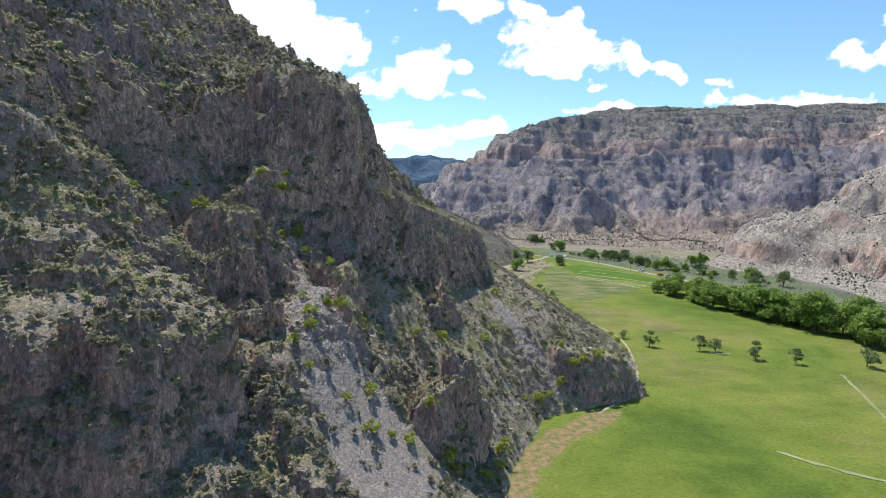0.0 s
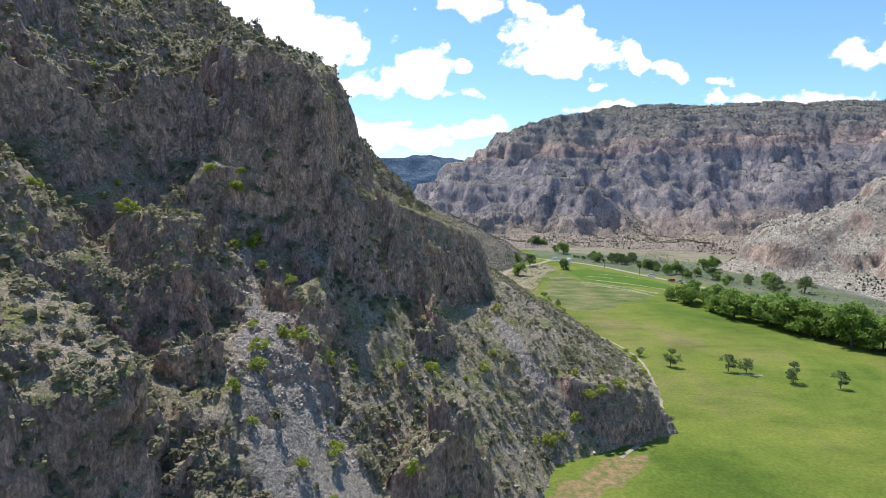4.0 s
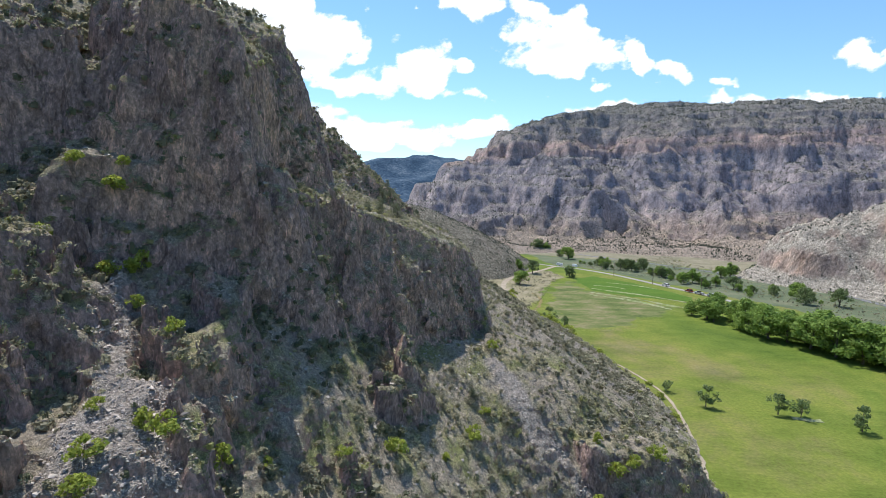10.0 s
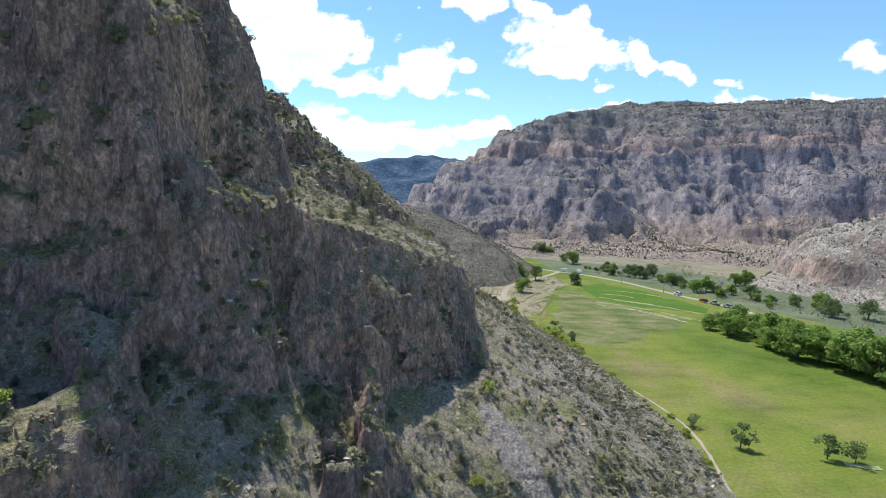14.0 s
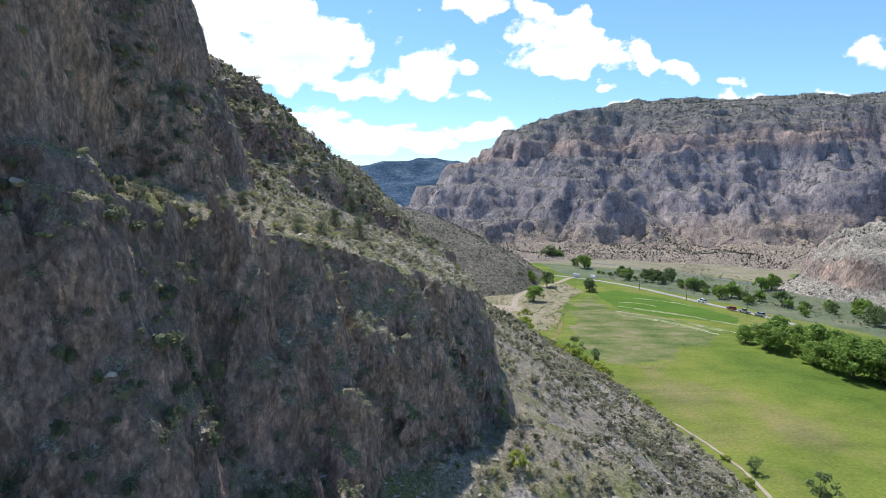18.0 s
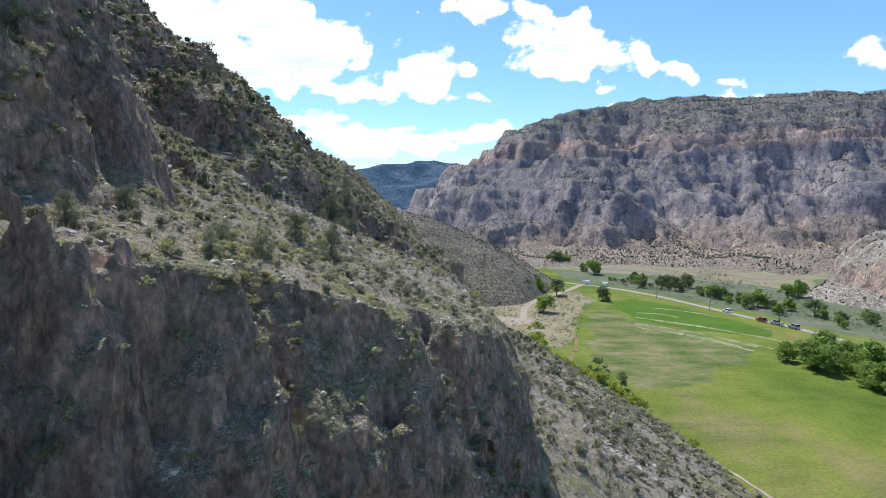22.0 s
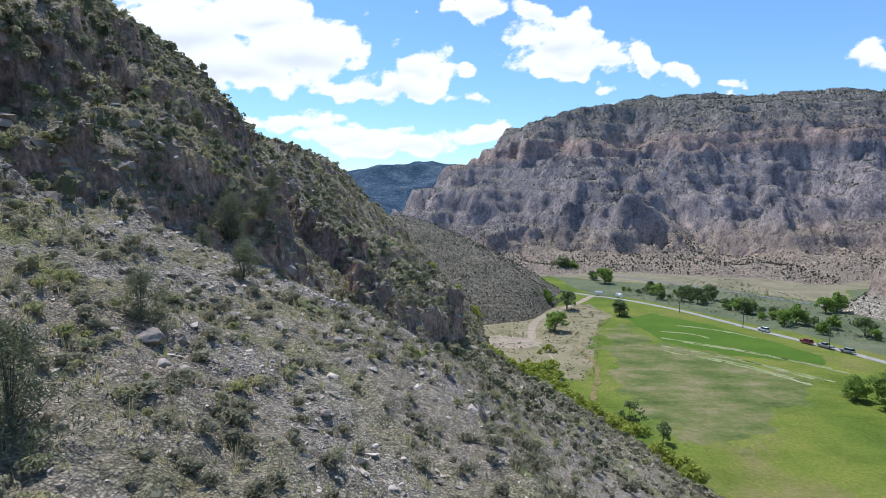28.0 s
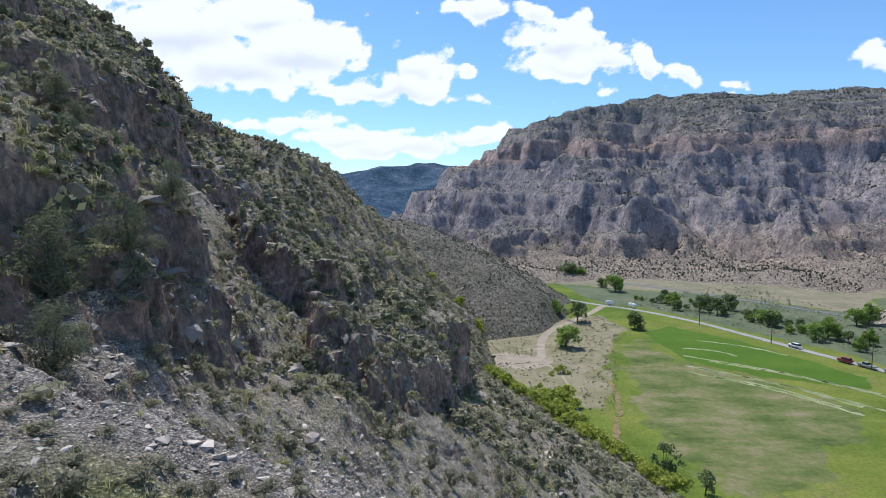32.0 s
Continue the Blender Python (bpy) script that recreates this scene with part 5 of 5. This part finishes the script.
# ---- shed, vehicles and pole ----
def paint(name, colour, rough=0.5, metal=0.0):
    m, t, b = material(name, rough, 0.4)
    b.inputs["Metallic"].default_value = metal
    t.links.new(mix(t, 0.4, colour, ramp(t, tnoise(t, 2.5, detail=6), [(0.3, (0.6,)), (0.7, (1.2,))]), "MULTIPLY"), b.inputs["Base Color"])
    return m


WHITE, SILVER, REDP, GLASS, RUBBER = paint("white_paint", (0.75, 0.75, 0.73)), paint("silver_paint", (0.45, 0.46, 0.48), 0.35, 0.5), paint("red_paint", (0.30, 0.03, 0.025), 0.4), paint("dark_glass", (0.02, 0.025, 0.03), 0.1), paint("tyre_rubber", (0.03, 0.03, 0.03), 0.9)
RUST, PLANK, ROOF = paint("rusty_steel", (0.22, 0.10, 0.06), 0.8, 0.3), paint("weathered_plank", (0.17, 0.12, 0.09), 0.9), paint("tin_roof", (0.80, 0.75, 0.71), 0.7, 0.0)


def box_bm(x0, x1, y0, y1, z0, z1, bevel=0.0, taper=0.0):
    bm = bmesh.new()
    bmesh.ops.create_cube(bm, size=1)
    for v in bm.verts:
        t = taper if v.co.z > 0 else 0
        v.co = Vector(((x0 + x1) / 2 + v.co.x * (x1 - x0 - 2 * t), (y0 + y1) / 2 + v.co.y * (y1 - y0 - t), (z0 + z1) / 2 + v.co.z * (z1 - z0)))
    if bevel:
        bmesh.ops.bevel(bm, geom=bm.edges[:] + bm.verts[:], offset=bevel, segments=2, affect="EDGES")
    return bm


def make_shed():
    s = tagged(new("shed"), "small weathered plank shed with a pale tin roof", "shed")
    for x0, x1, y0, y1 in ((-2.4, 2.4, -1.9, -1.78), (-2.4, 2.4, 1.78, 1.9), (-2.4, -2.28, -1.78, 1.78), (2.28, 2.4, -1.78, 1.78)):
        w = part("wall", box_bm(x0, x1, y0, y1, 0, 2.3), PLANK, s)
        if y1 < 0:
            for k in range(15):
                x = -2.3 + k * 0.32
                if not 0.3 < x < 1.3:
                    part("plank", box_bm(x, x + 0.27, y0 - 0.03, y0 + 0.005, 0.02, 2.28), PLANK, w)
            part("door", box_bm(0.4, 1.4, y0 - 0.05, y0 + 0.005, 0.05, 2.05, 0.01), RUST, w, "rusty brown door")
    for sgn in (-1, 1):
        bm = bmesh.new()
        q = [(sgn * 2.8, -2.3, 2.15), (sgn * 2.8, 2.3, 2.15), (0, 2.3, 3.25), (0, -2.3, 3.25)]
        lo = [bm.verts.new(p) for p in q]
        hi = [bm.verts.new((p[0], p[1], p[2] + 0.06)) for p in q]
        bm.faces.new(lo), bm.faces.new(hi[::-1])
        for k in range(4):
            bm.faces.new((lo[k], lo[(k + 1) % 4], hi[(k + 1) % 4], hi[k]))
        r = part("roof", bm, ROOF, s, "pale sun-bleached tin roofing")
        for k in range(8):
            y = -2.2 + k * 0.62
            bm = bmesh.new()
            tube(bm, [(sgn * 2.8, y, 2.23), (0, y, 3.33)], [0.03, 0.03], 4)
            part("seam", bm, ROOF, r)
    return s


shed = make_shed()
shed.matrix_world = pose(16.5, 347, 0.2, 0, 0, 12)


def make_car(name, label, body, long=4.6, pickup=False):
    c = tagged(new(name), label, "car", "vehicles on the gravel road")
    b = part("body", box_bm(-0.9, 0.9, -long / 2, long / 2, 0.35, 0.95, 0.12), body, c)
    part("cabin", box_bm(-0.82, 0.82, -long * (0.12 if pickup else 0.42), long * 0.22, 0.93, 1.55, 0.1, 0.22), GLASS, c, "dark tinted windows")
    part("roof_panel", box_bm(-0.62, 0.62, -long * (0.06 if pickup else 0.34), long * 0.15, 1.53, 1.6, 0.02), body, c)
    for x in (-0.82, 0.82):
        for y in (-long * 0.31, long * 0.31):
            bm = bmesh.new()
            bmesh.ops.create_cone(bm, cap_ends=True, segments=14, radius1=0.35, radius2=0.35, depth=0.22, matrix=pose(x, y, 0.35, 0, 90, 0))
            w = part("wheel", bm, RUBBER, c)
            bm = bmesh.new()
            bmesh.ops.create_cone(bm, cap_ends=True, segments=10, radius1=0.2, radius2=0.2, depth=0.25, matrix=pose(x, y, 0.35, 0, 90, 0))
            part("rim", bm, SILVER, w)
    for x in (-0.65, 0.65):
        part("headlight", box_bm(x - 0.14, x + 0.14, long / 2 - 0.02, long / 2 + 0.02, 0.62, 0.78, 0.01), WHITE, c)
    return c


for name, label, mat, x, y, turn, long, pick in (("car", "red car parked on the gravel road", REDP, 135.5, 346, 22, 4.4, False), ("pickup_truck", "silver pickup truck on the gravel road", SILVER, 138.5, 340.5, 22, 5.4, True),
                                                 ("car", "grey car parked beside the gravel road", SILVER, 141.5, 334, 20, 4.6, False), ("car", "white car on the gravel road", WHITE, 130.5, 364, 20, 4.6, False)):
    make_car(name, label, mat, long, pick).matrix_world = pose(x, y, 0.26, 0, 0, turn)


def make_trailer(long):
    c = tagged(new("camper_trailer"), "rounded white camper trailer parked by the road", "trailer", "camper trailers")
    b = part("body", box_bm(-1.2, 1.2, -long / 2, long / 2, 0.5, 3.0, 0.5), WHITE, c)
    part("window", box_bm(1.19, 1.23, -0.9, 0.5, 1.6, 2.2, 0.01), GLASS, b)
    part("door", box_bm(1.19, 1.23, 0.9, 1.6, 0.7, 2.4, 0.01), SILVER, b)
    for x in (-1.05, 1.05):
        bm = bmesh.new()
        bmesh.ops.create_cone(bm, cap_ends=True, segments=14, radius1=0.36, radius2=0.36, depth=0.24, matrix=pose(x, 0, 0.36, 0, 90, 0))
        part("wheel", bm, RUBBER, c)
    bm = bmesh.new()
    tube(bm, [(0, long / 2 - 0.2, 0.55), (0, long / 2 + 1.1, 0.5)], [0.06, 0.05])
    part("drawbar", bm, RUST, c)
    return c


make_trailer(6.0).matrix_world = pose(88, 442, 0.22, 0, 0, 60) @ Matrix.Scale(0.72, 4)
make_trailer(6.5).matrix_world = pose(97, 436, 0.22, 0, 0, 20) @ Matrix.Scale(0.72, 4)

pole = tagged(new("utility_pole"), "weathered wooden utility pole at the field edge", "pole")
bm = bmesh.new()
tube(bm, [(0, 0, 0), (0, 0, 8.2)], [0.16, 0.11], 8)
part("post", bm, PLANK, pole)
arm = part("crossarm", box_bm(-1.1, 1.1, -0.06, 0.06, 7.4, 7.55), PLANK, pole)
for x in (-0.95, 0.0, 0.95):
    bm = bmesh.new()
    tube(bm, [(x, 0, 7.55), (x, 0, 7.75)], [0.05, 0.03], 6)
    part("insulator", bm, GLASS, arm)
for x, y in ((125, 369), (112, 398), (138, 338)):
    m = pose(x, y, 0.3, 0, 0, 25)
    if (x, y) == (125, 369):
        pole.matrix_world = m
    else:
        copy_thing(pole, m)
